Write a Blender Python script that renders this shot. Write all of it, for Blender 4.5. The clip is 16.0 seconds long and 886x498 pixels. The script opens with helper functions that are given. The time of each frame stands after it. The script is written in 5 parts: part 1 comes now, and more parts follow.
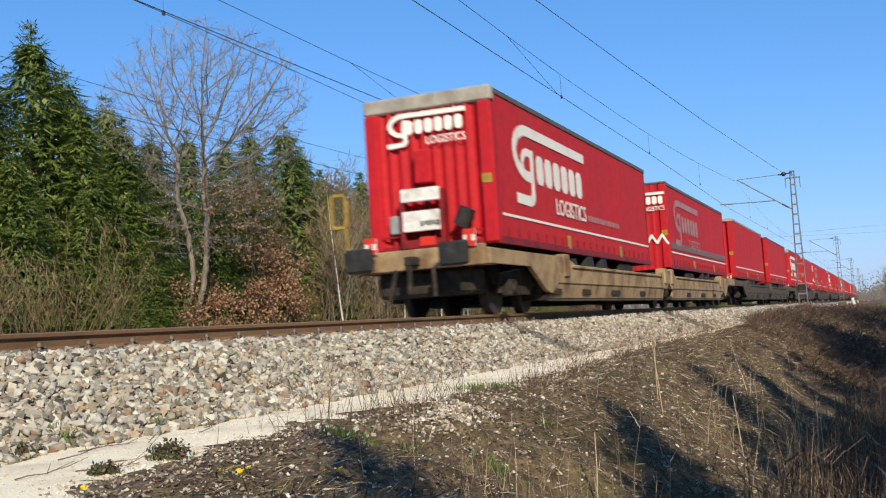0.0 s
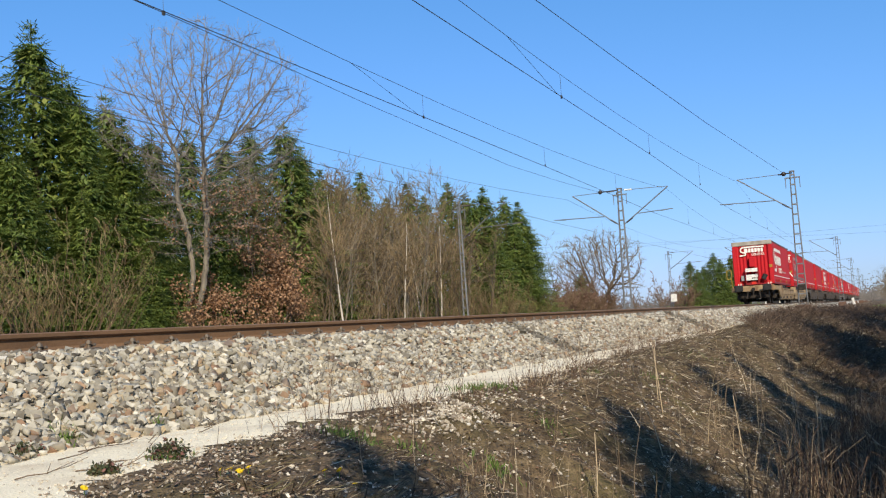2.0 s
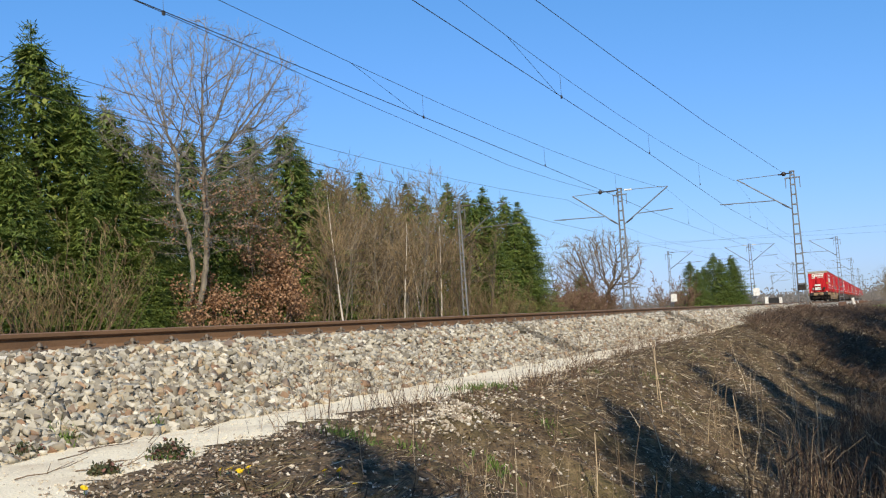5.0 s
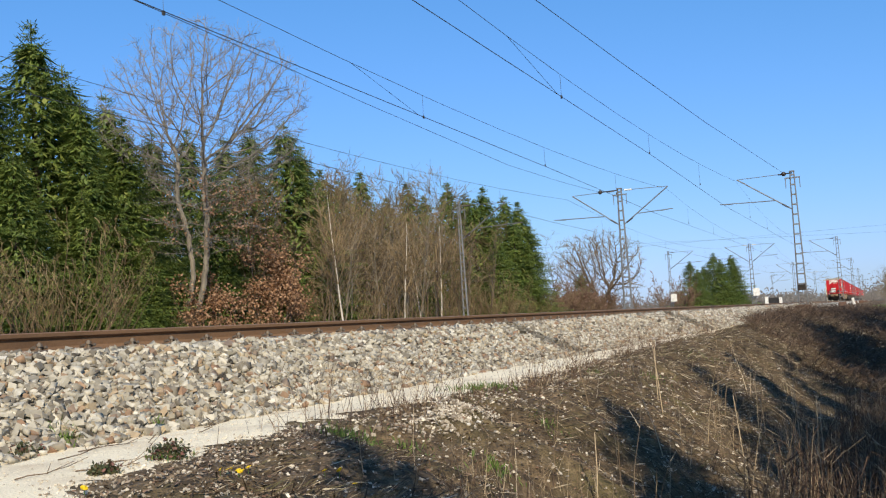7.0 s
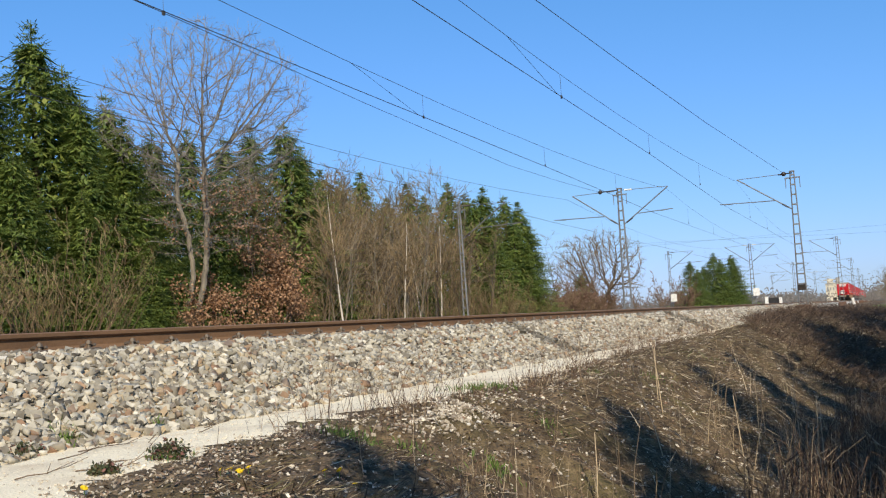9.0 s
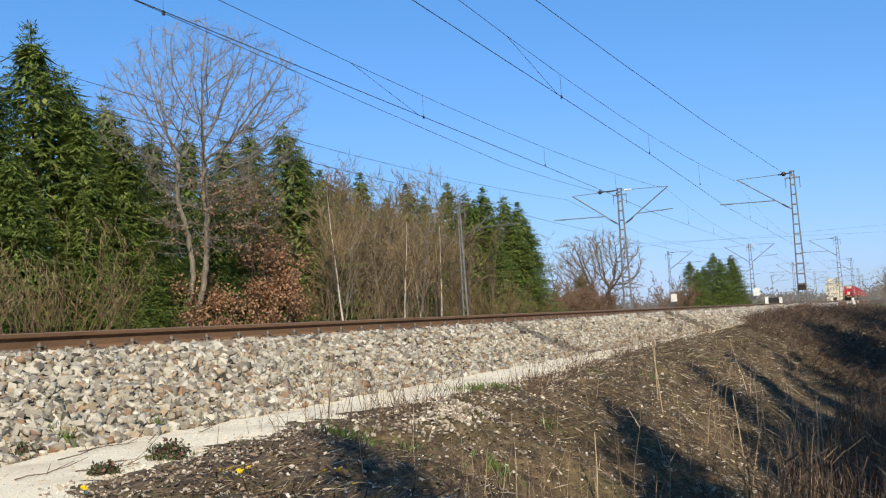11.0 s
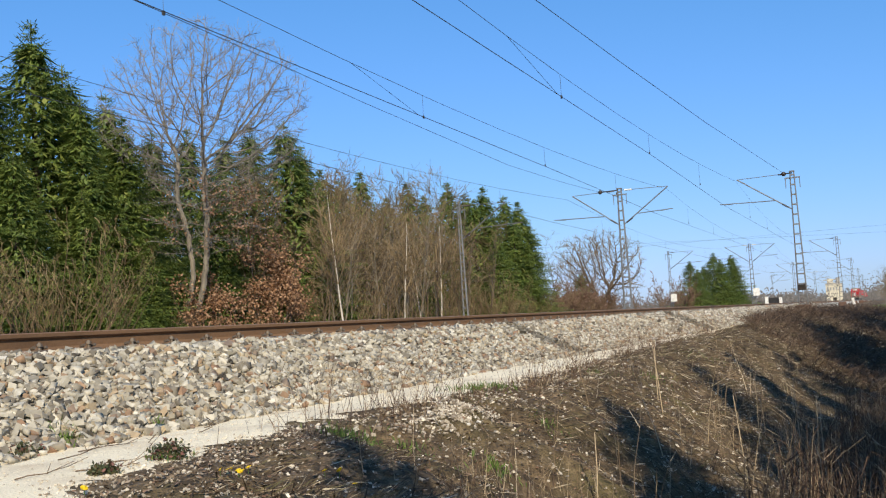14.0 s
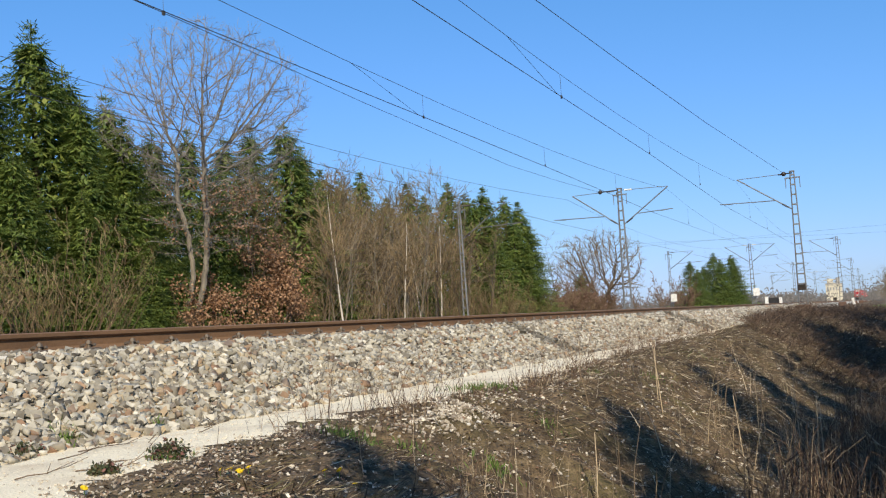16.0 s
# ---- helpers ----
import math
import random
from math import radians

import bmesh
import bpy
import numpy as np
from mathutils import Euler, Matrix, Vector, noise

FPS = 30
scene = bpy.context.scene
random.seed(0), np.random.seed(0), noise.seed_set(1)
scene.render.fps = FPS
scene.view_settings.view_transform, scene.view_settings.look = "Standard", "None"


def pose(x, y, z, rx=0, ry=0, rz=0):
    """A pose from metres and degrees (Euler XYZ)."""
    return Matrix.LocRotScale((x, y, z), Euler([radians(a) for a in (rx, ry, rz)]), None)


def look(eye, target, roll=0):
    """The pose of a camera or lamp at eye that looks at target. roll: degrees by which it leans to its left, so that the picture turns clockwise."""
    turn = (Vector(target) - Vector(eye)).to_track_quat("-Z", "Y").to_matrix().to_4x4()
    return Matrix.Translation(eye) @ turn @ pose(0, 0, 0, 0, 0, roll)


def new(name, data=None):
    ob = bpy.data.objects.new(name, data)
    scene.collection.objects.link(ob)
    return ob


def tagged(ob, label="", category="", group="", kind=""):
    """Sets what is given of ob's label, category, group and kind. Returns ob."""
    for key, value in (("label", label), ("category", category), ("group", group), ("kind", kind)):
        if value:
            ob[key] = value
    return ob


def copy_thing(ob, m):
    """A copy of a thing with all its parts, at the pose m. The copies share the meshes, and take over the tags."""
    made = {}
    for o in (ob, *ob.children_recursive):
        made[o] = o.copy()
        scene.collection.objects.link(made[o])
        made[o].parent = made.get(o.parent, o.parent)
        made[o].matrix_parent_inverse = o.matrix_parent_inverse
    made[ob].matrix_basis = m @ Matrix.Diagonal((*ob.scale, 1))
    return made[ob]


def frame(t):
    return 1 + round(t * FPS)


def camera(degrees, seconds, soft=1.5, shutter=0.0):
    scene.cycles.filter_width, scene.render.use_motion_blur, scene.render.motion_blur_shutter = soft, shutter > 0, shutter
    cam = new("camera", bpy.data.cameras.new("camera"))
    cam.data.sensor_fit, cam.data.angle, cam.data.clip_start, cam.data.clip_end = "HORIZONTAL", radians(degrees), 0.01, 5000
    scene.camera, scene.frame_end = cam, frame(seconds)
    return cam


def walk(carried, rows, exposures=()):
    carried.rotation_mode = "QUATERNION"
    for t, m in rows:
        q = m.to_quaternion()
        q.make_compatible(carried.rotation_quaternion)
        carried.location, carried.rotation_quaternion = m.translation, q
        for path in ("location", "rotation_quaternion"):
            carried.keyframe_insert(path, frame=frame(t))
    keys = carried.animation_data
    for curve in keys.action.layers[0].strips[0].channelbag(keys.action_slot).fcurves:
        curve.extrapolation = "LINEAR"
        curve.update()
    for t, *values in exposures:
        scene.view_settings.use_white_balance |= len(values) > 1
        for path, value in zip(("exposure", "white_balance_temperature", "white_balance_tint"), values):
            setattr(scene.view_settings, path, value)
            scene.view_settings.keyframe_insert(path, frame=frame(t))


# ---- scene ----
# camera: stands still on the bank beside the line; x = 0 is the near track's axis, z = 0 its rail top
EYE = Vector((7.338, 0.0, -0.185))
YAW, PITCH = radians(21.76), radians(4.18)
AIM = EYE + 50 * Vector((-math.sin(YAW) * math.cos(PITCH), math.cos(YAW) * math.cos(PITCH), math.sin(PITCH)))
cam = camera(44.68, 16.0, soft=1.2, shutter=0.2)
walk(cam, [(0, look(EYE, AIM, -3.8)), (16, look(EYE, AIM, -3.8))])

# ---- light: low spring sun behind the camera, clear sky ----
SUN_FROM = Vector((0.45, -0.70, 0.55)).normalized()
world = bpy.data.worlds.new("world")
scene.world = world
world.use_nodes = True
wn = world.node_tree.nodes
sky = wn.new("ShaderNodeTexSky")
sky.sky_type = "NISHITA"
sky.sun_disc = False
sky.sun_elevation = math.asin(SUN_FROM.z)
sky.sun_rotation = math.atan2(SUN_FROM.x, SUN_FROM.y)
sky.air_density, sky.dust_density, sky.ozone_density = 1.0, 0.4, 2.0
split, join = wn.new("ShaderNodeSeparateColor"), wn.new("ShaderNodeCombineColor")
world.node_tree.links.new(sky.outputs[0], split.inputs[0])


def sky_channel(i, scale, power, gain, most):
    """A clearer, deeper blue than the bare sky model: one channel scaled, limited and bent."""
    out = split.outputs[i]
    for how, v in (("MULTIPLY", scale), ("MINIMUM", most), ("POWER", power), ("MULTIPLY", gain)):
        k = wn.new("ShaderNodeMath")
        k.operation = how
        world.node_tree.links.new(out, k.inputs[0])
        k.inputs[1].default_value = v
        out = k.outputs[0]
    world.node_tree.links.new(out, join.inputs[i])


sky_channel(0, 0.0665, 1.03, 9.67, 0.58)
sky_channel(1, 0.0893, 0.70, 8.39, 0.9)
sky_channel(2, 0.1197, 0.80, 11.6, 0.86)
world.node_tree.links.new(join.outputs[0], wn["Background"].inputs[0])
wn["Background"].inputs[1].default_value = 0.104
sun_data = bpy.data.lights.new("sun", "SUN")
sun_data.energy, sun_data.angle, sun_data.color = 5.6, radians(0.53), (1.0, 0.87, 0.66)
sun = new("sun", sun_data)
sun.matrix_world = look(SUN_FROM * 200, (0, 0, 0))
scene.view_settings.exposure = 0.0


# ---- materials ----
def material(name, rough=0.7, metal=0.0):
    m = bpy.data.materials.new(name)
    m.use_nodes = True
    n, l = m.node_tree.nodes, m.node_tree.links
    b = n["Principled BSDF"]
    b.inputs["Roughness"].default_value, b.inputs["Metallic"].default_value = rough, metal
    return m, n, l, b


def ramp(n, l, fac, stops):
    r = n.new("ShaderNodeValToRGB")
    e = r.color_ramp.elements
    while len(e) < len(stops):
        e.new(0.5)
    for el, (p, c) in zip(e, stops):
        el.position, el.color = p, (*c, 1)
    l.new(fac, r.inputs[0])
    return r.outputs[0]


def noise_tex(n, l, scale, detail=4.0, stretch=None, rough=0.55):
    c = n.new("ShaderNodeTexCoord")
    t = n.new("ShaderNodeTexNoise")
    t.inputs["Scale"].default_value, t.inputs["Detail"].default_value = scale, detail
    t.inputs["Roughness"].default_value = rough
    if stretch:
        mp = n.new("ShaderNodeMapping")
        mp.inputs["Scale"].default_value = stretch
        l.new(c.outputs["Object"], mp.inputs[0])
        l.new(mp.outputs[0], t.inputs["Vector"])
    else:
        l.new(c.outputs["Object"], t.inputs["Vector"])
    return t.outputs[0]


def mix(n, l, fac, a, b, how="MIX"):
    x = n.new("ShaderNodeMix")
    x.data_type, x.blend_type = "RGBA", how
    for sock, v in ((x.inputs[0], fac), (x.inputs[6], a), (x.inputs[7], b)):
        if isinstance(v, (int, float)):
            sock.default_value = v
        elif isinstance(v, tuple):
            sock.default_value = (*v, 1)
        else:
            l.new(v, sock)
    return x.outputs[2]


def bump(n, l, b, height, strength=0.4, dist=0.02):
    k = n.new("ShaderNodeBump")
    k.inputs["Strength"].default_value, k.inputs["Distance"].default_value = strength, dist
    l.new(height, k.inputs["Height"])
    l.new(k.outputs[0], b.inputs["Normal"])


def worn(name, base, dirt, scale=3.0, rough=0.6, metal=0.0, amount=(0.45, 0.7), grain=40.0, relief=0.15, stretch=None):
    """Paint, metal or wood of one base colour with dirt or rust at two scales."""
    m, n, l, b = material(name, rough, metal)
    big, fine = noise_tex(n, l, scale, 6, stretch), noise_tex(n, l, grain, 3)
    f = ramp(n, l, big, [(amount[0], (0, 0, 0)), (amount[1], (1, 1, 1))])
    c = mix(n, l, f, base, dirt)
    c = mix(n, l, 0.35, c, ramp(n, l, fine, [(0.3, (0.55, 0.55, 0.55)), (0.7, (1.3, 1.3, 1.3))]), "MULTIPLY")
    l.new(c, b.inputs["Base Color"])
    b.inputs["Specular IOR Level"].default_value = 0.25
    bump(n, l, b, fine, relief, 0.01)
    return m


def varied(name, stops, source="island", rough=0.8, grain=30.0, trans=0.0):
    """A colour that differs from piece to piece: per mesh island, or per object."""
    m, n, l, b = material(name, rough)
    if source == "island":
        r = n.new("ShaderNodeNewGeometry").outputs["Random Per Island"]
    else:
        r = n.new("ShaderNodeObjectInfo").outputs["Random"]
    c = ramp(n, l, r, stops)
    fine = noise_tex(n, l, grain, 3)
    c = mix(n, l, 0.5, c, ramp(n, l, fine, [(0.25, (0.6, 0.6, 0.6)), (0.75, (1.25, 1.25, 1.25))]), "MULTIPLY")
    l.new(c, b.inputs["Base Color"])
    if trans:
        t = n.new("ShaderNodeBsdfTranslucent")
        l.new(c, t.inputs[0])
        x = n.new("ShaderNodeMixShader")
        x.inputs[0].default_value = trans
        l.new(b.outputs[0], x.inputs[1])
        l.new(t.outputs[0], x.inputs[2])
        l.new(x.outputs[0], n["Material Output"].inputs[0])
    return m


STONE_STOPS = [(0.0, (0.06, 0.052, 0.043)), (0.10, (0.22, 0.20, 0.165)), (0.24, (0.37, 0.345, 0.285)), (0.48, (0.50, 0.475, 0.41)),
               (0.6, (0.25, 0.23, 0.19)), (0.7, (0.39, 0.32, 0.215)), (0.79, (0.25, 0.155, 0.10)), (0.86, (0.18, 0.17, 0.15)), (1.0, (0.64, 0.61, 0.535))]
STONE = varied("ballast_stone", STONE_STOPS, "island", 0.85, 25)
STONE_DARK = varied("dark_band_stone", [(p, tuple(0.42 * v for v in q)) for p, q in STONE_STOPS], "island", 0.85, 25)
STONE_ONE = varied("ballast_stone_single", STONE_STOPS, "object", 0.85, 25)
RAIL_RUST = worn("rail_rust", (0.205, 0.122, 0.07), (0.125, 0.078, 0.05), 2.0, 0.75, 0.1, stretch=(1, 0.3, 1), grain=60)
RAIL_HEAD = worn("rail_head_steel", (0.24, 0.15, 0.10), (0.26, 0.20, 0.16), 2.0, 0.6, 0.2, grain=60)
CONCRETE = worn("concrete", (0.36, 0.34, 0.31), (0.22, 0.18, 0.14), 4, 0.9)
CLIP = worn("clip_steel", (0.20, 0.17, 0.14), (0.12, 0.07, 0.04), 20, 0.55, 0.5)
SAND = worn("sand_path", (0.84, 0.76, 0.59), (0.64, 0.54, 0.40), 1.6, 0.95, 0, (0.48, 0.75), 70, 0.9)
GALV = worn("galvanised_steel", (0.20, 0.21, 0.22), (0.13, 0.115, 0.10), 3, 0.6, 0.4)
COPPER = worn("weathered_wire", (0.07, 0.075, 0.08), (0.05, 0.05, 0.05), 3, 0.6, 0.5)
INSUL = worn("brown_insulator", (0.05, 0.04, 0.04), (0.03, 0.03, 0.03), 8, 0.35)
RUSTY = worn("rusty_foundation", (0.17, 0.10, 0.07), (0.10, 0.06, 0.045), 4, 0.9)
ENAMEL = worn("white_enamel", (0.75, 0.74, 0.70), (0.5, 0.47, 0.42), 4, 0.5)
RED = worn("red_tarpaulin", (0.45, 0.010, 0.017), (0.31, 0.010, 0.015), 0.9, 0.6, 0, (0.45, 0.85), 8, 0.06, (1, 1, 0.35))
RED_SIDE = worn("red_side_curtain", (0.50, 0.017, 0.024), (0.41, 0.026, 0.030), 0.7, 0.75, 0, (0.4, 0.85), 6, 0.05, (1, 1, 0.4))
RED_DARK = worn("dark_red_paint", (0.24, 0.012, 0.016), (0.10, 0.015, 0.015), 3, 0.6)
WHITE_TARP = worn("white_print", (0.80, 0.77, 0.70), (0.62, 0.55, 0.48), 3, 0.5, 0, (0.5, 0.85))
FADED = worn("faded_print", (0.40, 0.19, 0.17), (0.32, 0.08, 0.08), 3, 0.5)
GREY_BAND = worn("grey_band", (0.20, 0.12, 0.11), (0.14, 0.08, 0.08), 3, 0.6)
CAP = worn("grey_roof_cap", (0.38, 0.35, 0.30), (0.20, 0.175, 0.14), 3, 0.55, 0, (0.4, 0.75))
CAP_DARK = worn("dark_roof_trim", (0.11, 0.09, 0.08), (0.16, 0.13, 0.10), 4, 0.6)
BLACK = worn("black_rubber", (0.018, 0.019, 0.021), (0.045, 0.04, 0.036), 5, 0.7)
TAN = worn("tan_wagon_paint", (0.36, 0.26, 0.145), (0.15, 0.085, 0.05), 1.6, 0.85, 0, (0.42, 0.68), 9, 0.25)
TAN_DARK = worn("grimy_wagon_paint", (0.10, 0.075, 0.055), (0.05, 0.04, 0.035), 1.6, 0.85, 0, (0.4, 0.7), 14, 0.2)
GRIME = worn("bogie_grime", (0.022, 0.019, 0.017), (0.06, 0.045, 0.034), 6, 0.85)
WHEEL = worn("wheel_steel", (0.06, 0.05, 0.045), (0.03, 0.026, 0.024), 6, 0.6, 0.3)
YELLOW = worn("yellow_paint", (0.36, 0.24, 0.035), (0.22, 0.15, 0.04), 8, 0.5)
GREYBOX = worn("grey_box", (0.30, 0.31, 0.31), (0.2, 0.19, 0.18), 5, 0.5)
REDSIGN = worn("red_sign", (0.6, 0.03, 0.02), (0.4, 0.05, 0.03), 6, 0.5)


# ---- mesh helpers ----
def part(name, bm, mat, parent=None, label="", smooth=False):
    me = bpy.data.meshes.new(name)
    bm.to_mesh(me)
    bm.free()
    return part_mesh(name, me, mat, parent, label, smooth)


def part_mesh(name, me, mat, parent=None, label="", smooth=False):
    if mat is not None and not me.materials:
        me.materials.append(mat)
    if smooth:
        me.polygons.foreach_set("use_smooth", [True] * len(me.polygons))
    ob = new(name, me)
    if parent is not None:
        ob.parent = parent
    return tagged(ob, label)


def thing(name, label, category, group="", kind="", m=None):
    ob = new(name)
    if m is not None:
        ob.matrix_basis = m
    return tagged(ob, label, category, group, kind)


def box(bm, x0, y0, z0, x1, y1, z1, bevel=0.0, m=None):
    c = ((x0 + x1) / 2, (y0 + y1) / 2, (z0 + z1) / 2)
    t = Matrix.Translation(c) @ Matrix.Diagonal((x1 - x0, y1 - y0, z1 - z0, 1))
    g = bmesh.ops.create_cube(bm, size=1, matrix=t if m is None else m @ t)["verts"]
    if bevel:
        es = list({e for v in g for e in v.link_edges})
        bmesh.ops.bevel(bm, geom=es, offset=bevel, segments=1, affect="EDGES")
    return bm


def bbox(*a, bevel=0.0):
    return box(bmesh.new(), *a, bevel=bevel)


def rod(bm, a, b, r0, r1=None, seg=8):
    a, b = Vector(a), Vector(b)
    d = b - a
    t = Matrix.Translation((a + b) / 2) @ d.to_track_quat("Z", "Y").to_matrix().to_4x4()
    bmesh.ops.create_cone(bm, cap_ends=True, segments=seg, radius1=r0, radius2=r0 if r1 is None else r1, depth=d.length, matrix=t)
    return bm


def prism(bm, outline, axis, a, b):
    """An outline of 2D points drawn out along one axis from a to b."""
    def at(p, s):
        return {"x": (s, p[0], p[1]), "y": (p[0], s, p[1]), "z": (p[0], p[1], s)}[axis]
    lo = [bm.verts.new(at(p, a)) for p in outline]
    hi = [bm.verts.new(at(p, b)) for p in outline]
    k = len(outline)
    bm.faces.new(lo), bm.faces.new(hi)
    for i in range(k):
        bm.faces.new((lo[i], lo[(i + 1) % k], hi[(i + 1) % k], hi[i]))
    bmesh.ops.recalc_face_normals(bm, faces=bm.faces)
    return bm


def raw_mesh(name, verts, faces, mat):
    me = bpy.data.meshes.new(name)
    me.from_pydata(verts, [], faces)
    me.materials.append(mat)
    return me


def np_mesh(name, co, tri, mat):
    """A mesh from numpy arrays of vertices and triangles."""
    me = bpy.data.meshes.new(name)
    co, tri = np.asarray(co, np.float32), np.asarray(tri, np.int32)
    me.vertices.add(len(co))
    me.vertices.foreach_set("co", co.ravel())
    me.loops.add(tri.size)
    me.loops.foreach_set("vertex_index", tri.ravel())
    me.polygons.add(len(tri))
    me.polygons.foreach_set("loop_start", np.arange(0, tri.size, tri.shape[1], dtype=np.int32))
    me.update(calc_edges=True)
    me.shade_flat()
    me.materials.append(mat)
    return me


# ---- ground ----
def smooth(a, b, t):
    t = min(1.0, max(0.0, (t - a) / (b - a)))
    return t * t * (3 - 2 * t)


PATH_Z, PATH_IN = -0.80, 2.45


def path_edge(y):
    e = float(np.interp(y, (2, 3.9, 5.4, 7.0, 8.0, 9.6, 11.3, 12.7, 17, 20, 24, 28.5, 33, 46), (4.4, 4.08, 3.72, 3.44, 3.6, 3.72, 3.8, 3.76, 3.4, 3.3, 3.25, 3.25, 2.8, 2.7)))
    return e + 0.2 * noise.noise((y * 1.7, 9.1, 0)) + 0.1 * noise.noise((y * 4.7, 2.1, 0))


def ground_z(x, y):
    """Height of the earth: track formation, path, bank, ditch, and the cross bank that closes it."""
    if x <= 1.4:
        z = -0.42
    elif x <= PATH_IN:
        z = -0.42 - 0.38 * smooth(1.4, PATH_IN, x)
    else:
        e = path_edge(y)
        far = smooth(24, 46, y)
        knoll = smooth(7.5, 4.0, y)
        toe = 7.2 + 2.4 * knoll
        depth = (-2.6 + 1.5 * far) + 0.8 * knoll
        k = smooth(e - 0.15, toe, x)
        z = PATH_Z + (depth - PATH_Z) * k
        right = smooth(9.0, 13.5, x)
        z += (-0.75 - z) * right * (0.35 + 0.65 * far)
        if x > e:
            w = min(1.0, (x - e) / 0.5)
            z += w * (0.13 * noise.noise((x * 0.9, y * 0.8, 0.3)) + 0.085 * noise.noise((x * 3.1, y * 3.1, 1.3)) + 0.034 * noise.noise((x * 9, y * 9, 4.3)))
            z += 0.30 * w * (1 - far) * max(0, noise.noise((x * 0.5 - y * 0.35, y * 0.22 + x * 0.2, 7.7)))
        else:
            z += 0.012 * noise.noise((x * 4, y * 4, 2.2)) + 0.02 * noise.noise((x * 1.2, y * 1.2, 5.2))
    if 3.0 < x < 9.0:
        z += 0.26 * smooth(29, 40, y) * smooth(64, 54, y) * smooth(3.0, 4.4, x) * smooth(9.0, 6.6, x)
    far_side = smooth(-13, -18, x)
    z += 0.25 * far_side + 0.25 * far_side * noise.noise((x * 0.1, y * 0.1, 0))
    return z


def soil_material():
    m, n, l, b = material("bank_soil", 0.95)
    big, mid, fine = noise_tex(n, l, 0.9, 5), noise_tex(n, l, 7, 5), noise_tex(n, l, 60, 4)
    c = ramp(n, l, mid, [(0.3, (0.042, 0.028, 0.016)), (0.5, (0.11, 0.077, 0.042)), (0.66, (0.215, 0.155, 0.09)), (0.85, (0.36, 0.285, 0.195))])
    g = ramp(n, l, big, [(0.52, (0, 0, 0)), (0.72, (1, 1, 1))])
    c = mix(n, l, mix(n, l, 0.6, (0, 0, 0), g), c, (0.115, 0.105, 0.04))
    c = mix(n, l, 0.7, c, ramp(n, l, fine, [(0.3, (0.4, 0.4, 0.4)), (0.7, (1.6, 1.55, 1.5))]), "MULTIPLY")
    l.new(c, b.inputs["Base Color"])
    bump(n, l, b, fine, 0.8, 0.03)
    return m


SOIL = soil_material()


def axis(*runs):
    out = []
    for a, b, k in runs:
        out += list(np.linspace(a, b, k, endpoint=False))
    return out + [runs[-1][1]]


def build_ground():
    xs = axis((-900, -60, 8), (-60, -12, 14), (-12, 1.4, 6), (1.4, 8.6, 64), (8.6, 16, 20), (16, 60, 8), (60, 900, 8))
    ys = axis((-300, -20, 8), (-20, 2, 24), (2, 16, 130), (16, 30, 80), (30, 60, 70), (60, 140, 40), (140, 500, 20), (500, 3500, 10))
    verts = [(x, y, ground_z(x, y)) for y in ys for x in xs]
    w = len(xs)
    faces = [(j * w + i, j * w + i + 1, (j + 1) * w + i + 1, (j + 1) * w + i) for j in range(len(ys) - 1) for i in range(w - 1)]
    g = part_mesh("ground", raw_mesh("ground", verts, faces, SOIL), None, None, "brown earth bank and ditch with stones and dead grass", True)
    tagged(g, kind="structure", category="ground")
    # pale sand path along the ballast foot
    rows, verts, faces = axis((-40, 1, 60), (1, 20, 190), (20, 60, 160), (60, 130, 60)), [], []
    cols = 15
    for y in rows:
        e = path_edge(y) + 0.10 * noise.noise((y * 3.3, 1.7, 0)) + 0.05 * noise.noise((y * 9, 4.7, 0)) 
        for i in range(cols):
            x = 2.2 + (e - 2.2) * i / (cols - 1)
            verts.append((x, y, ground_z(x, y) + 0.010 * (1 - (i / (cols - 1)) ** 6) - 0.003))
    for j in range(len(rows) - 1):
        for i in range(cols - 1):
            a = j * cols + i
            faces.append((a, a + 1, a + cols + 1, a + cols))
    p = part_mesh("path", raw_mesh("path", verts, faces, SAND), None, None, "pale trodden sand path at the ballast foot", True)
    tagged(p, kind="structure", category="path")


BALLAST_TOP = -0.215


def ballast_z(x):
    if x < 1.55:
        return BALLAST_TOP
    return BALLAST_TOP - (x - 1.55) * 0.64


def stone_shape(rng, size):
    """A broken stone: a cube's corners pushed about and cut, 12 triangles."""
    base = np.array([(x, y, z) for x in (-1, 1) for y in (-1, 1) for z in (-1, 1)], float)
    base *= rng.uniform(0.4, 1.1, (8, 3)) * np.array([size * rng.uniform(0.7, 1.4), size * rng.uniform(0.6, 1.2), size * rng.uniform(0.35, 0.75)]) * 0.5
    e = Euler((rng.normal(0, 0.5), rng.normal(0.35, 0.5), rng.uniform(-3.1, 3.1)))
    return base @ np.array(e.to_matrix()).T


CUBE_TRI = np.array([(0, 1, 3), (0, 3, 2), (4, 6, 7), (4, 7, 5), (0, 4, 5), (0, 5, 1), (2, 3, 7), (2, 7, 6), (0, 2, 6), (0, 6, 4), (1, 5, 7), (1, 7, 3)])


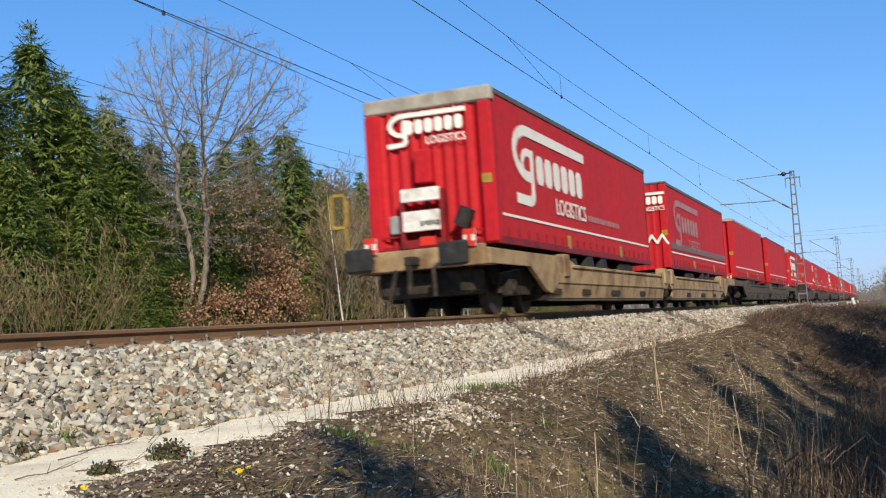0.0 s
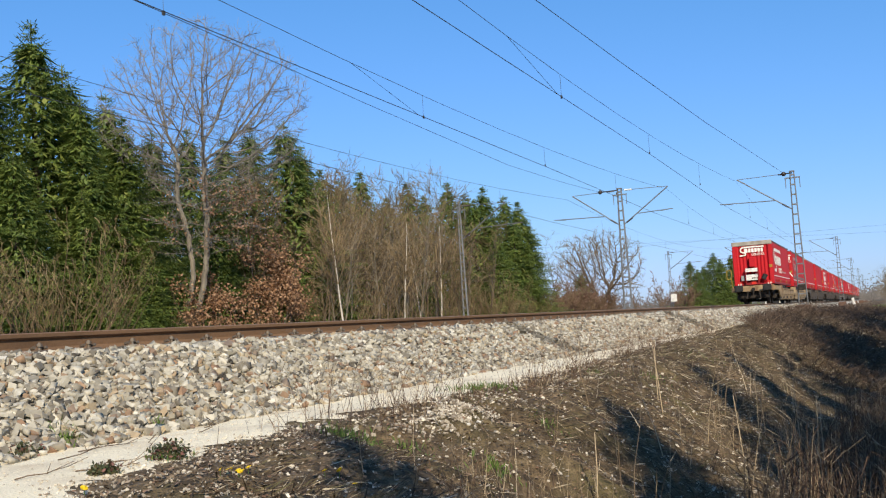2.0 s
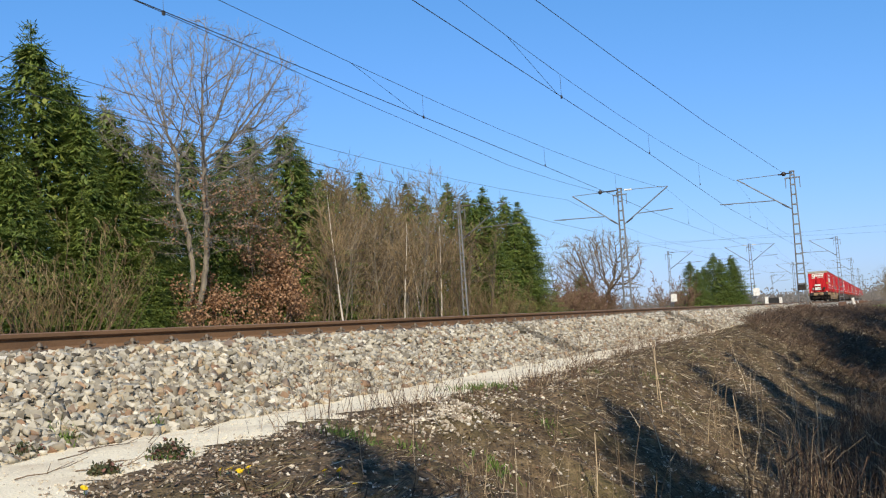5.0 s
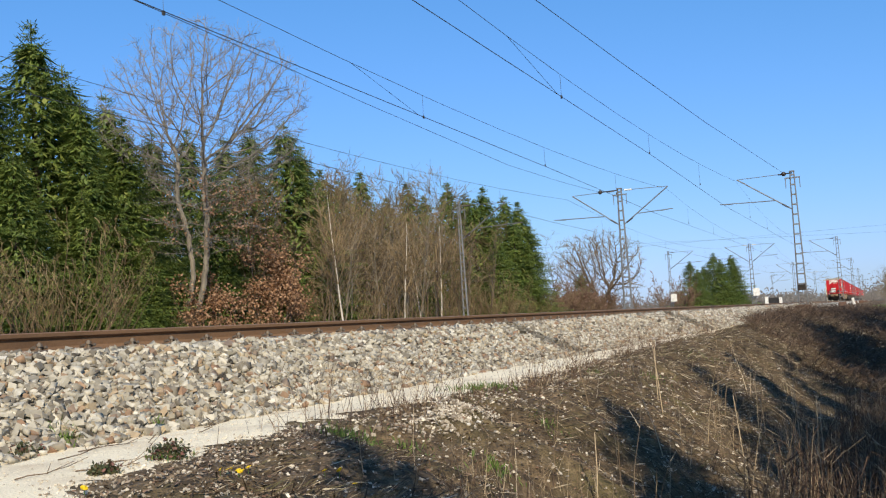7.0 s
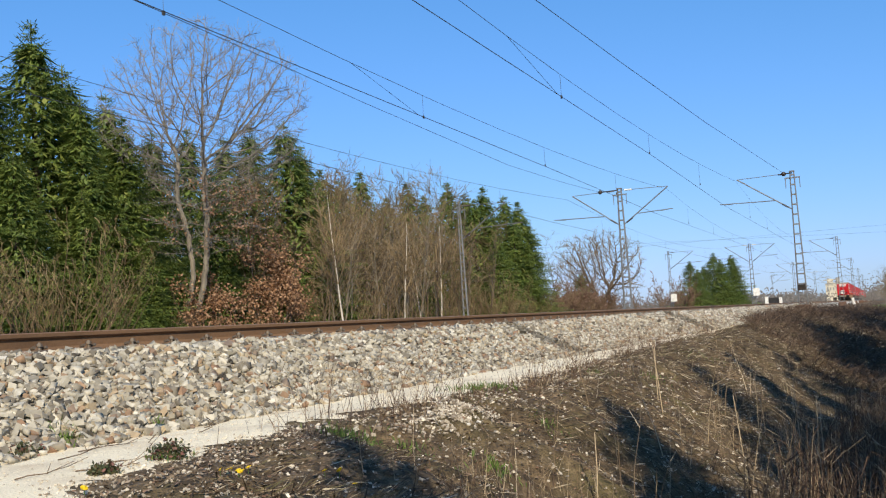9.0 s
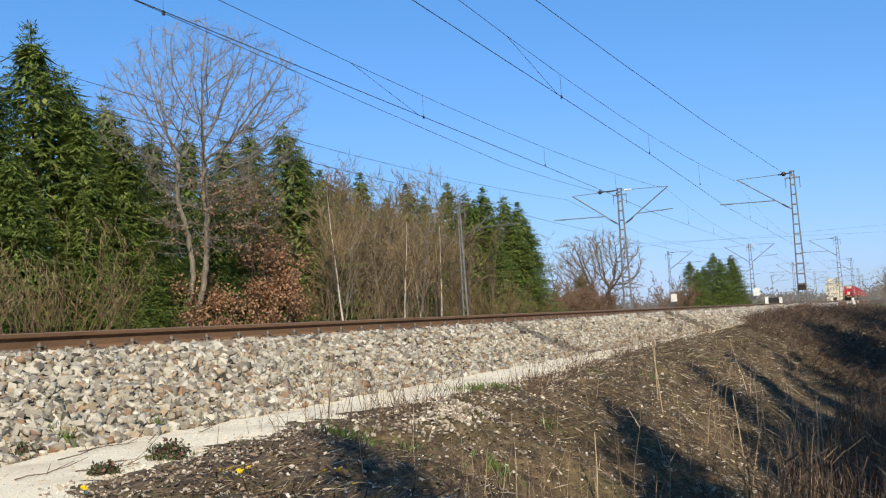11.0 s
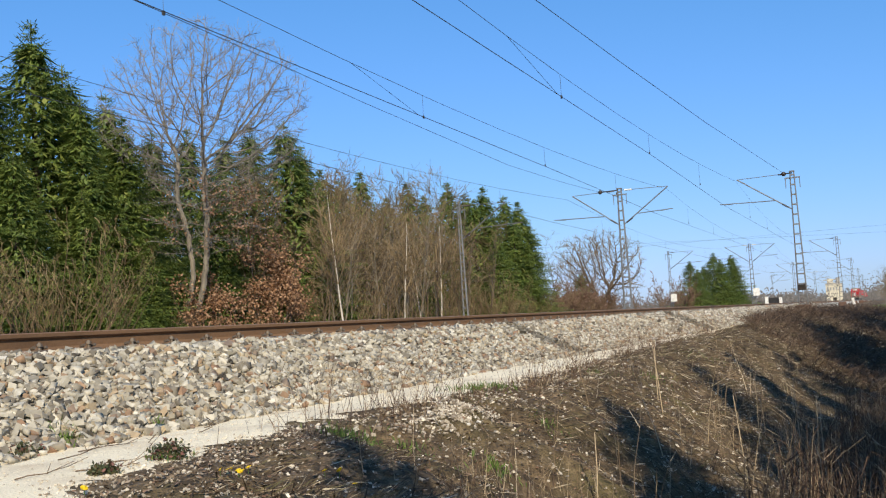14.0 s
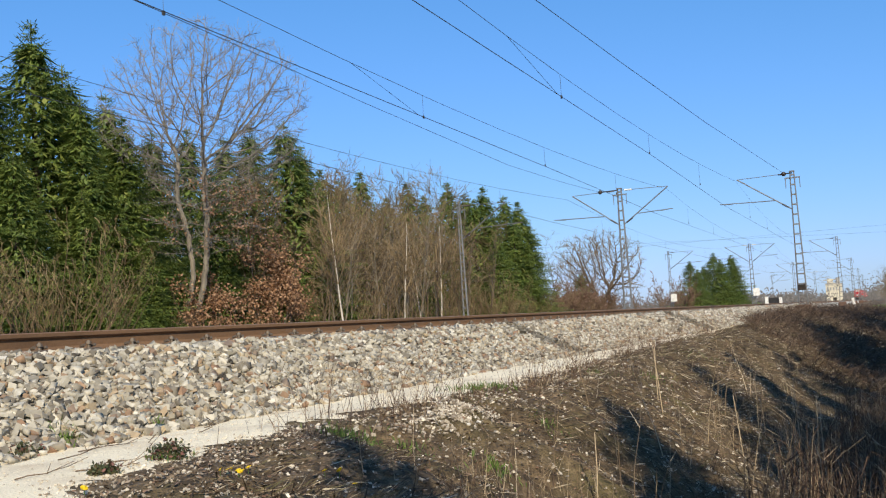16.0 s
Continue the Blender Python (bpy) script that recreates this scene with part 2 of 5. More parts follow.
def build_ballast():
    bm = bmesh.new()
    prism(bm, [(-13.5, -0.75), (-12.3, BALLAST_TOP - 0.05), (-0.9, BALLAST_TOP - 0.05), (1.5, BALLAST_TOP - 0.05), (2.52, -0.85), (2.52, -0.95), (-13.5, -0.95)], "y", -60, 700)
    bed = part("ballast_bed", bm, STONE_BED, None, "grey and white crushed stone ballast of the railway")
    tagged(bed, kind="structure", category="ballast")
    rng = np.random.default_rng(4)
    co, tri, k = [], [], 0

    def lay(y0, y1, per_m, s0, s1, x0, x1):
        nonlocal k
        for _ in range(int((y1 - y0) * per_m)):
            x, y = rng.uniform(x0, x1), rng.uniform(y0, y1)
            if abs(x - 0.7525) < 0.10:
                continue
            s = rng.uniform(s0, s1) * (1.25 if rng.random() < 0.12 else 1)
            z = ballast_z(x) + rng.uniform(-0.03, 0.016) - 0.02 * noise.noise((x * 2, y * 2, 0))
            edge = 2.5 + 0.10 * noise.noise((y * 2.1, 0, 0)) + 0.08 * noise.noise((y * 0.6, 4, 0))
            if x > edge:
                if rng.random() < 0.8:
                    continue
                z = PATH_Z + 0.02
            co.append(stone_shape(rng, s) + (x, y, max(z, PATH_Z + 0.015)))
            tri.append(CUBE_TRI + 8 * k)
            k += 1

    lay(2.0, 12, 1800, 0.032, 0.096, 0.85, 2.62)
    lay(12, 26, 1000, 0.04, 0.095, 0.85, 2.62)
    lay(26, 60, 320, 0.07, 0.14, 0.85, 2.62)
    lay(60, 110, 110, 0.11, 0.2, 0.85, 2.62)
    near = [c for c in co if 4.2 < c[:, 1].mean() < 7.4 and c[:, 0].mean() > 1.0]
    picked = {id(c) for c in near[::max(1, len(near) // 290)][:295]}

    def darkened(c):
        """Stones are darker in two slanting bands down the ballast shoulder."""
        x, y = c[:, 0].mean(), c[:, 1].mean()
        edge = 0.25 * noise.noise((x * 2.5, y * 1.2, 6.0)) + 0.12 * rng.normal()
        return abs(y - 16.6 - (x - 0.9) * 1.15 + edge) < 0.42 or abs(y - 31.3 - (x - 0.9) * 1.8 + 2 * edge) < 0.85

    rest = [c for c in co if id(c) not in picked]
    dark = [c for c in rest if darkened(c)]
    out = {id(c) for c in dark}
    rest = [c for c in rest if id(c) not in out]
    heap_mesh = np_mesh("ballast_stones", np.concatenate(rest), np.concatenate([CUBE_TRI + 8 * i for i in range(len(rest))]), STONE)
    # about half the stones have worn, rounded edges
    worn_stone = np.repeat(rng.random(len(rest)) < 0.45, 12)
    heap_mesh.polygons.foreach_set("use_smooth", worn_stone)
    dark_heap = part_mesh("stained_stones", np_mesh("stained_stones", np.concatenate(dark), np.concatenate([CUBE_TRI + 8 * i for i in range(len(dark))]), STONE_DARK), None, bed)
    tagged(dark_heap, "darker ballast stones in two bands", "", "", "stuff")
    heap = part_mesh("ballast_stones", heap_mesh, None, bed)
    tagged(heap, "angular grey, white and rust-brown ballast stones", "", "", "stuff")
    shapes = [np_mesh("stone", stone_shape(rng, 0.1), CUBE_TRI, STONE_ONE) for _ in range(12)]
    for i, c in enumerate(c for c in co if id(c) in picked):
        ob = new("stone", shapes[i % 12])
        ob.parent = bed
        ob.matrix_basis = Matrix.LocRotScale(c.mean(axis=0) + (0, 0, 0.012), Euler((i * 1.7, i * 2.3, i * 0.9)), Vector((1, 1, 1)) * (0.55 + 0.4 * ((i * 37) % 100) / 100))


STONE_BED = worn("ballast_far", (0.52, 0.50, 0.45), (0.20, 0.18, 0.15), 14, 0.95, 0, (0.42, 0.62), 45, 1.0)
RAIL_OUT = [(-0.075, -0.172), (0.075, -0.172), (0.075, -0.160), (0.030, -0.142), (0.009, -0.125), (0.009, -0.056), (0.030, -0.044), (0.036, -0.038), (0.036, -0.008), (0.028, 0.0)]
RAIL_OUT = RAIL_OUT + [(-x, z) for x, z in reversed(RAIL_OUT[2:])]


def build_track(x, name, label, y0, y1, sleepers, seed):
    t = tagged(new(name), label, "railway track", "", "structure")
    t.matrix_basis = pose(x, 0, 0)
    for sx in (-0.7525, 0.7525):
        bm = prism(bmesh.new(), [(sx + a, b) for a, b in RAIL_OUT], "y", y0, y1)
        r = part("rail", bm, RAIL_RUST, t, "rusty brown steel rail")
        r.data.materials.append(RAIL_HEAD)
        for f in r.data.polygons:
            if f.center.z > -0.012 and abs(f.normal.y) < 0.5:
                f.material_index = 1
    bm = bmesh.new()
    box(bm, -1.3, -0.13, -0.36, 1.3, 0.13, -0.178, 0.02)
    sl = bpy.data.meshes.new("sleeper")
    bm.to_mesh(sl), bm.free()
    sl.materials.append(CONCRETE)
    bm = bmesh.new()
    box(bm, 0.06, -0.085, -0.182, 0.20, 0.085, -0.150, 0.008)
    rod(bm, (0.125, 0, -0.16), (0.125, 0, -0.085), 0.017, 0.014, 6)
    rod(bm, (0.125, 0, -0.120), (0.125, 0, -0.095), 0.029, None, 6)
    rod(bm, (0.085, -0.06, -0.135), (0.14, -0.07, -0.125), 0.014, None, 6)
    rod(bm, (0.085, 0.06, -0.135), (0.14, 0.07, -0.125), 0.014, None, 6)
    cl = bpy.data.meshes.new("rail_clip")
    bm.to_mesh(cl), bm.free()
    cl.materials.append(CLIP)
    for k in range(sleepers):
        y = 7.05 - 0.6 * 12 + 0.6 * k
        s = new("sleeper", sl)
        s.parent, s.location = t, (0, y, 0)
        if k < 150 and x == 0:
            c = new("rail_clip", cl)
            c.parent, c.location = t, (0.7525, y, 0)
    return t


def build_mast(x, y, side, two=False, cab=True, slim=1.0):
    """A lattice mast with hinged bracket arms; side: +1 when the track lies towards +x. Foot at ground height."""
    t = thing("catenary_mast", "grey steel lattice catenary mast with bracket arm beside the track", "mast", "catenary masts")
    t.matrix_basis = pose(x, y, 0)
    top, foot = 7.25, -0.55
    w0, w1, d = 0.24 * slim, 0.105 * slim, 0.11 * slim
    for sx in (-1, 1):
        for sy in (-1, 1):
            bm = bmesh.new()
            rod(bm, (sx * w0, sy * d, foot), (sx * w1, sy * d * 0.8, top), 0.034, 0.028, 4)
            part("upright", bm, GALV, t)
    n = 14
    for k in range(n):
        f = (k + 0.7) / n
        z = foot + (top - foot) * f
        w = w0 + (w1 - w0) * f
        for sy in (-1, 1):
            part("batten", bbox(-w, sy * d * 0.9 - 0.012, z - 0.035, w, sy * d * 0.9 + 0.012, z + 0.035), GALV, t)
    part("cap", bbox(-0.15, -0.12, top, 0.15, 0.12, top + 0.06), GALV, t)
    part("cross_arm", bbox(-0.42, -0.05, 6.88, 0.42, 0.05, 6.95), GALV, t)
    for sx in (-0.38, 0.38):
        part("hanger", rod(bmesh.new(), (sx, 0, 6.9), (sx, 0, 6.35), 0.022, None, 5), GALV, t)
    part("foundation", bbox(-0.42, -0.42, -1.7, 0.42, 0.42, -0.22, bevel=0.03), RUSTY, t, "rust-stained concrete foundation block")
    for s in ((side, -side) if two else (side,)):
        reach = 3.02 if not two else 2.85
        arm = part("bracket_arm", bmesh.new(), GALV, t, "tubular bracket arm")
        bm = bmesh.new()
        far = 3.02 if two and s > 0 else 4.06
        rod(bm, (s * 0.12, 0, 5.13), (s * reach, 0, 7.12), 0.035, None, 7)
        rod(bm, (s * 0.12, 0, 7.18), (s * reach, 0, 7.12), 0.018, None, 6)
        rod(bm, (s * 1.02, 0, 5.72), (s * far, 0, 5.80), 0.026, None, 6)
        rod(bm, (s * far, 0, 5.80), (s * (far - 0.7), 0, 5.73), 0.014, None, 5)
        bm.to_mesh(arm.data), bm.free()
        arm.data.materials.append(GALV) if not arm.data.materials else None
        for a, b in (((s * 0.3, 0, 5.25), (s * 0.66, 0, 5.49)), ((s * 0.3, 0, 7.17), (s * 0.75, 0, 7.15))):
            bm = bmesh.new()
            av, bv = Vector(a), Vector(b)
            rod(bm, a, b, 0.03, None, 6)
            for q in range(5):
                c = av.lerp(bv, (q + 0.5) / 5)
                rod(bm, c - (bv - av) * 0.06, c + (bv - av) * 0.06, 0.065, 0.04, 8)
            part("insulator", bm, ENAMEL if two and a[2] > 6 else INSUL, t, "pale ribbed insulator" if two and a[2] > 6 else "dark ribbed insulator")
    return t


def wire(name, pts, r, label):
    s = Soup()
    s.tube(pts, [r] * len(pts), 4)
    return tagged(part_mesh(name, s.mesh(name, COPPER), None), label, "overhead wire", "overhead line")


def build_catenary(x, zig, spans, cz=5.72):
    """Contact wire, carrying wire and droppers over one track."""
    for y0, y1, d in spans:
        i = round((y0 + 6) / 69.0)
        steps = ((0, 0.6), (0.33, 0.2), (0.66, -0.1), (0.82, -0.55), (1, -1.1)) if i == 0 else ((0, -1.1 if i % 2 else 0.8), (1, 0.8 if i % 2 else -1.1))
        con = [(x + o * zig, y0 + (y1 - y0) * f, cz) for f, o in steps]
        low = cz + 0.62
        mid = (y0 + y1) / 2
        msg = []
        for k in range(13):
            f = k / 12
            z = low + (7.05 - low) * abs(2 * f - 1) ** 2
            msg.append((x + zig * (2 * f - 1) ** 2 * 1.2, y0 + (y1 - y0) * f, z))
        span = tagged(new("catenary_span"), "thin overhead contact line with droppers above the track", "overhead line", "overhead lines")
        for nm, line, r in (("contact_wire", con, 0.0095 + d), ("carrying_wire", msg, 0.0068 + d)):
            s = Soup()
            s.tube(line, [r] * len(line), 4)
            part_mesh(nm, s.mesh(nm, COPPER), None, span)
        for k in range(5):
            y = y0 + 9.9 + 11.85 * k
            f = (y - y0) / (y1 - y0)
            xx = x + zig * max(0, 2 * f - 1) ** 2 * 0.4
            z = low + (7.05 - low) * abs(2 * f - 1) ** 2
            bm = bmesh.new()
            rod(bm, (xx, y, cz - 0.02), (xx, y, z), 0.005 + d, None, 4)
            box(bm, xx - 0.02, y - 0.03, cz - 0.03, xx + 0.02, y + 0.03, cz + 0.05)
            part("dropper", bm, COPPER, span)
        if abs(y0 + 6) < 1:
            bm = bmesh.new()
            rod(bm, (x, 23.2, low + 0.02), (x, 27.2, cz + 0.02), 0.007, None, 4)
            part("tie_rope", bm, COPPER, span)


def build_line():
    ys = [-6.0, 63.2, 132.0, 201.0, 270.0, 339.0, 408.0]
    for y in ys:
        build_mast(3.45, y, -1)
    for y in ys:
        build_mast(-6.2, y - 0.8, 1, True)
    for y in (61.5, 132.5, 201.0, 270.0):
        build_mast(-16.0, y, 1, slim=0.62)
    p = thing("mast_plate", "dark square plate on a catenary mast", "sign")
    p.matrix_basis = pose(3.45, 62.9, 0.75)
    part("plate", bbox(-0.2, 0, -0.16, 0.2, 0.05, 0.16, bevel=0.015), GRIME, p)
    part("bracket", bbox(-0.03, 0.05, -0.05, 0.03, 0.2, 0.05), GALV, p)
    # white sign plates on masts
    for x, y in ((-15.62, 132.2), (-5.8, 131.0)):
        s = thing("sign_plate", "white enamel sign plate on a catenary mast", "sign", "mast signs")
        s.matrix_basis = pose(x, y - 0.35, 1.6)
        part("plate", bbox(-0.36, -0.02, -0.45, 0.36, 0.02, 0.45, bevel=0.01), ENAMEL, s)
        part("bracket", bbox(-0.3, 0.02, -0.04, 0.3, 0.3, 0.04), GALV, s)
    spans = [(a, b, 0.0 if a < 50 else -0.001) for a, b in zip(ys, ys[1:])]
    build_catenary(0.0, 0.32, spans)
    build_catenary(-4.0, 0.36, spans)
    build_catenary(-9.9, 0.25, spans[:4], 5.64)
    wire("anchor_rope", [(3.05, 63.2, 7.18), (1.74, 42.4, 7.07), (1.01, 30.9, 7.17), (0.56, 23.8, 7.28), (0.0, 15, 7.35)], 0.010, "steel anchor rope from mast to carrying wire")
    for x, y in ((3.0, 63.2), (-7.32, 62.3)):
        k = bmesh.new()
        bmesh.ops.create_uvsphere(k, u_segments=12, v_segments=8, radius=0.13)
        rod(k, (0, 0, 0), (0.45 if x > 0 else 1.0, 0, 0.02), 0.03, None, 6)
        w = part("line_insulator", k, INSUL, None)
        w.matrix_basis = pose(x, y, 7.17)
        tagged(w, "dark round insulator on a mast head", "insulator", "line insulators")
    for za, zb in ((18.8, 18.8), (19.9, 16.9)):
        wire("power_line", [(-260, 300, za + 4.5 + (za - zb) * 2), (-120, 300, za + 0.8 + (za - zb) * 0.8), (-58, 300, za), (12, 300, zb), (150, 300, zb + 3)], 0.018, "thin power line crossing far over the tracks")
    wire("feeder_line", [(-6.0, -6.0, 7.3), (-6.2, 8, 7.12), (-6.38, 20.1, 6.95), (-6.5, 24.2, 6.9), (-6.76, 29.4, 6.87), (-7.46, 45.7, 6.87), (-7.4, 54, 6.97), (-7.3, 62.2, 7.15)], 0.008, "steel feeder line beside the catenary masts")


# ---- train ----
def stripe_poly(pts, w):
    """A band of width w along a polyline in 2D, as quads."""
    out = []
    for (a, b), (c, d) in zip(pts, pts[1:]):
        n = math.hypot(c - a, d - b)
        if n < 1e-5:
            continue
        nx, ny = -(d - b) / n * w / 2, (c - a) / n * w / 2
        ex, ey = (c - a) / n * w * 0.3, (d - b) / n * w * 0.3
        out.append([(a + nx - ex, b + ny - ey), (c + nx + ex, d + ny + ey), (c - nx + ex, d - ny + ey), (a - nx - ex, b - ny - ey)])
    return out


def print_side(bm, quads, side, off=0.0):
    for i, q in enumerate(quads):
        o = off + 0.0012 * (i % 3)
        prism(bm, q, "x", side * 1.245, side * (1.252 + o))


def print_rear(bm, quads, off=0.0):
    for i, q in enumerate(quads):
        prism(bm, q, "y", -0.075 - off - 0.0012 * (i % 3), -0.045)


def rect(a, b, c, d):
    return [(a, b), (c, b), (c, d), (a, d)]


def arc(cx, cy, rx, ry, a, b, n):
    """Points of an elliptic arc from angle a to b in degrees."""
    return [(cx + rx * math.cos(radians(a + (b - a) * i / n)), cy + ry * math.sin(radians(a + (b - a) * i / n))) for i in range(n + 1)]


def chamfered(a, b, c, d, k):
    return [(a + k, b), (c - k, b), (c, b + k), (c, d - k), (c - k, d), (a + k, d), (a, d - k), (a, b + k)]


def lettering(words, size, wide, mat, parent):
    """Raised letters as a mesh, fitted to a given width."""
    cu = bpy.data.curves.new("lettering", "FONT")
    cu.body, cu.size, cu.extrude, cu.offset = words, size * 1.35, 0.003, 0.012 * size
    tmp = bpy.data.objects.new("lettering", cu)
    me = bpy.data.meshes.new_from_object(tmp)
    bpy.data.objects.remove(tmp)
    bpy.data.curves.remove(cu)
    span = max(v.co.x for v in me.vertices)
    for v in me.vertices:
        v.co.x *= wide / span
    me.materials.clear()
    return part_mesh("lettering", me, mat, parent, "white painted lettering")


ZB, ZT = 1.26, 4.09
LEN = 13.6


def build_trailer(style):
    """A curtain-sided trailer; its own y runs from its rear end forward. style 0: grey cap and large mark, 1: dark trim and zigzag, 2: white corner cap, 3: plain."""
    looks = ["red curtain-sided trailer with a grey cap and large white mark", "red curtain-sided trailer with dark trim and white zigzag",
             "red curtain-sided trailer with a pale roof cap", "plain faded red curtain-sided trailer"]
    t = thing("curtain_trailer", looks[style], "trailer", "trailers on the train")
    # side curtains with soft vertical folds
    for s in (-1, 1):
        co, fa, cols = [], [], 70
        for i in range(cols + 1):
            y = 0.16 + (LEN - 0.32) * i / cols
            for j in range(7):
                z = ZB + 0.05 + (ZT - 0.13 - ZB - 0.05) * j / 6
                f = math.sin(math.pi * j / 6)
                x = 1.235 + f * (0.008 * math.sin(y * 4.1 + style) + 0.006 * math.sin(y * 9.7))
                co.append((s * x, y, z))
        for i in range(cols):
            for j in range(6):
                a = i * 7 + j
                q = (a, a + 7, a + 8, a + 1)
                fa.append(q if s > 0 else q[::-1])
        c = part_mesh("side_curtain", raw_mesh("side_curtain", co, fa, RED_SIDE), None, t, "", True)
        bm = bmesh.new()
        print_side(bm, [rect(0.25, 1.76, LEN - 0.2, 1.81)], s)
        part("stripe", bm, WHITE_TARP, c, "thin white stripe")
        if style in (0, 1):
            bm = bmesh.new()
            q = stripe_poly([(6.35, 3.50), (2.0, 3.53)] + arc(2.0, 3.08, 0.82, 0.45, 90, 270, 12) + [(2.05, 2.63)], 0.21)
            q += stripe_poly(arc(1.98, 2.86, 0.36, 0.25, 60, 300, 10), 0.15)
            q += stripe_poly([(2.25, 3.12), (2.25, 2.3)] + arc(1.95, 2.3, 0.3, 0.15, 0, -90, 5) + [(1.25, 2.16)], 0.2)
            print_side(bm, q, s)
            part("mark", bm, WHITE_TARP if style == 0 else FADED, c, "white painted sweeping mark")
            for k in range(6):
                bm = bmesh.new()
                a = 2.55 + k * 0.61
                q = [chamfered(a, 2.54, a + 0.47, 3.13, 0.1)]
                print_side(bm, q, s)
                part("block", bm, WHITE_TARP if style == 0 else FADED, c)
            word = lettering("LOGISTICS", 0.36, 2.5, WHITE_TARP if style == 0 else FADED, c)
            word.matrix_basis = Matrix.Translation((s * 1.262, 3.75 if s > 0 else 6.25, 2.03)) @ Matrix(((0, 0, s, 0), (s, 0, 0, 0), (0, 1, 0, 0), (0, 0, 0, 1)))
            if style == 0:
                for k in range(12):
                    bm = bmesh.new()
                    print_side(bm, [rect(6.5 + k * 0.27, 2.07, 6.5 + k * 0.27 + 0.19, 2.2)], s)
                    part("bar", bm, FADED, c)
        if style == 1:
            bm = bmesh.new()
            print_side(bm, [rect(0.25, 1.9, LEN - 0.2, 2.12)], s)
            part("band", bm, GREY_BAND, c)
        rail = part("side_rail", bbox(min(s * 1.2, s * 1.27), 0.02, ZB - 0.02, max(s * 1.2, s * 1.27), LEN, ZB + 0.12, bevel=0.008), RED_DARK, t)
        for k in range(22):
            y = 0.5 + k * 0.6
            part("buckle", bbox(min(s * 1.242, s * 1.262), y, 1.40, max(s * 1.242, s * 1.262), y + 0.045, 1.56), RED_DARK, t)
        for y in (4.5, 9.5):
            part("marker", bbox(min(s * 1.25, s * 1.275), y, 1.33, max(s * 1.25, s * 1.275), y + 0.24, 1.62, bevel=0.008), YELLOW, t, "small yellow marker plate")
        part("top_rail", bbox(min(s * 1.16, s * 1.255), 0.0, ZT - 0.13, max(s * 1.16, s * 1.255), LEN, ZT - 0.02, bevel=0.012), CAP_DARK if style != 2 else CAP, t)
    part("roof", bbox(-1.2, 0.1, ZT - 0.04, 1.2, LEN - 0.05, ZT, bevel=0.01), CAP, t, "dull off-white roof sheet")
    part("front_wall", bbox(-1.24, LEN - 0.06, ZB, 1.24, LEN, ZT - 0.01, bevel=0.01), RED_DARK, t)
    part("chassis", bbox(-0.5, 0.6, 0.85, 0.5, LEN - 0.6, ZB + 0.02), GRIME, t)
    part("deck", bbox(-1.21, 0.04, ZB, 1.21, LEN - 0.03, ZB + 0.1), GRIME, t)
    # rear end
    capm = [CAP, CAP_DARK, CAP, RED_DARK][style]
    h = [0.27, 0.07, 0.16, 0.07][style]
    part("roof_cap", bbox(-1.26, -0.05, ZT - h, 1.26, 0.16, ZT + 0.01, bevel=0.03), capm, t, ["dirty grey roof cap", "dark roof trim", "pale roof cap", "red roof trim"][style])
    for s in (-1, 1):
        part("corner_post", bbox(min(s * 0.98, s * 1.25), -0.07, ZB, max(s * 0.98, s * 1.25), 0.16, ZT - h, bevel=0.035), RED, t)
    ribs, co, fa = 9, [], []
    steps = ribs * 8
    for i in range(steps + 1):
        x = -0.98 + 1.96 * i / steps
        d = -0.05 + 0.09 * (1 if style != 1 else 0.25) * math.copysign(abs(math.sin(math.pi * ribs * i / steps)) ** 0.6, 1)
        co += [(x, d, ZB), (x, d, ZT - h)]
    for i in range(steps):
        fa.append((2 * i, 2 * i + 2, 2 * i + 3, 2 * i + 1))
    door = part_mesh("rear_door", raw_mesh("rear_door", co, fa, RED), None, t, "red ribbed rear door", True)
    if style == 1:
        bm = bmesh.new()
        print_rear(bm, stripe_poly([(0.5, 2.06), (0.68, 2.36), (0.85, 2.1), (1.02, 2.36), (1.2, 2.06)], 0.075), 0.012)
        part("zigzag", bm, WHITE_TARP, door, "white painted zigzag")
    if style in (0, 1):
        dx = 0.42 if style == 1 else 0.0
        bm = bmesh.new()
        print_rear(bm, [[(u + dx, v) for u, v in q] for q in stripe_poly([(0.75, 3.72), (-0.45, 3.73)] + arc(-0.45, 3.55, 0.27, 0.18, 90, 270, 9) + [(-0.42, 3.62), (-0.42, 3.3)] + arc(-0.5, 3.27, 0.08, 0.07, 0, -90, 4) + [(-0.76, 3.19)], 0.085)], 0.002 + dx * 0.03)
        part("mark", bm, WHITE_TARP, door, "white painted sweeping mark")
        for k in range(6):
            a = -0.42 + k * 0.195 + dx
            bm = bmesh.new()
            print_rear(bm, [chamfered(a, 3.37, a + 0.15, 3.63, 0.04)], 0.002 + dx * 0.03)
            part("block", bm, WHITE_TARP, door)
        word = lettering("LOGISTICS", 0.15, 0.78, WHITE_TARP, door)
        word.matrix_basis = Matrix.Translation((-0.02 + dx, -0.082 - dx * 0.03, 3.16)) @ Matrix.Rotation(math.pi / 2, 4, "X")
    part("post_label", bbox(1.02, -0.085, 2.33, 1.2, -0.068, 2.5), YELLOW, t, "yellow label plate")
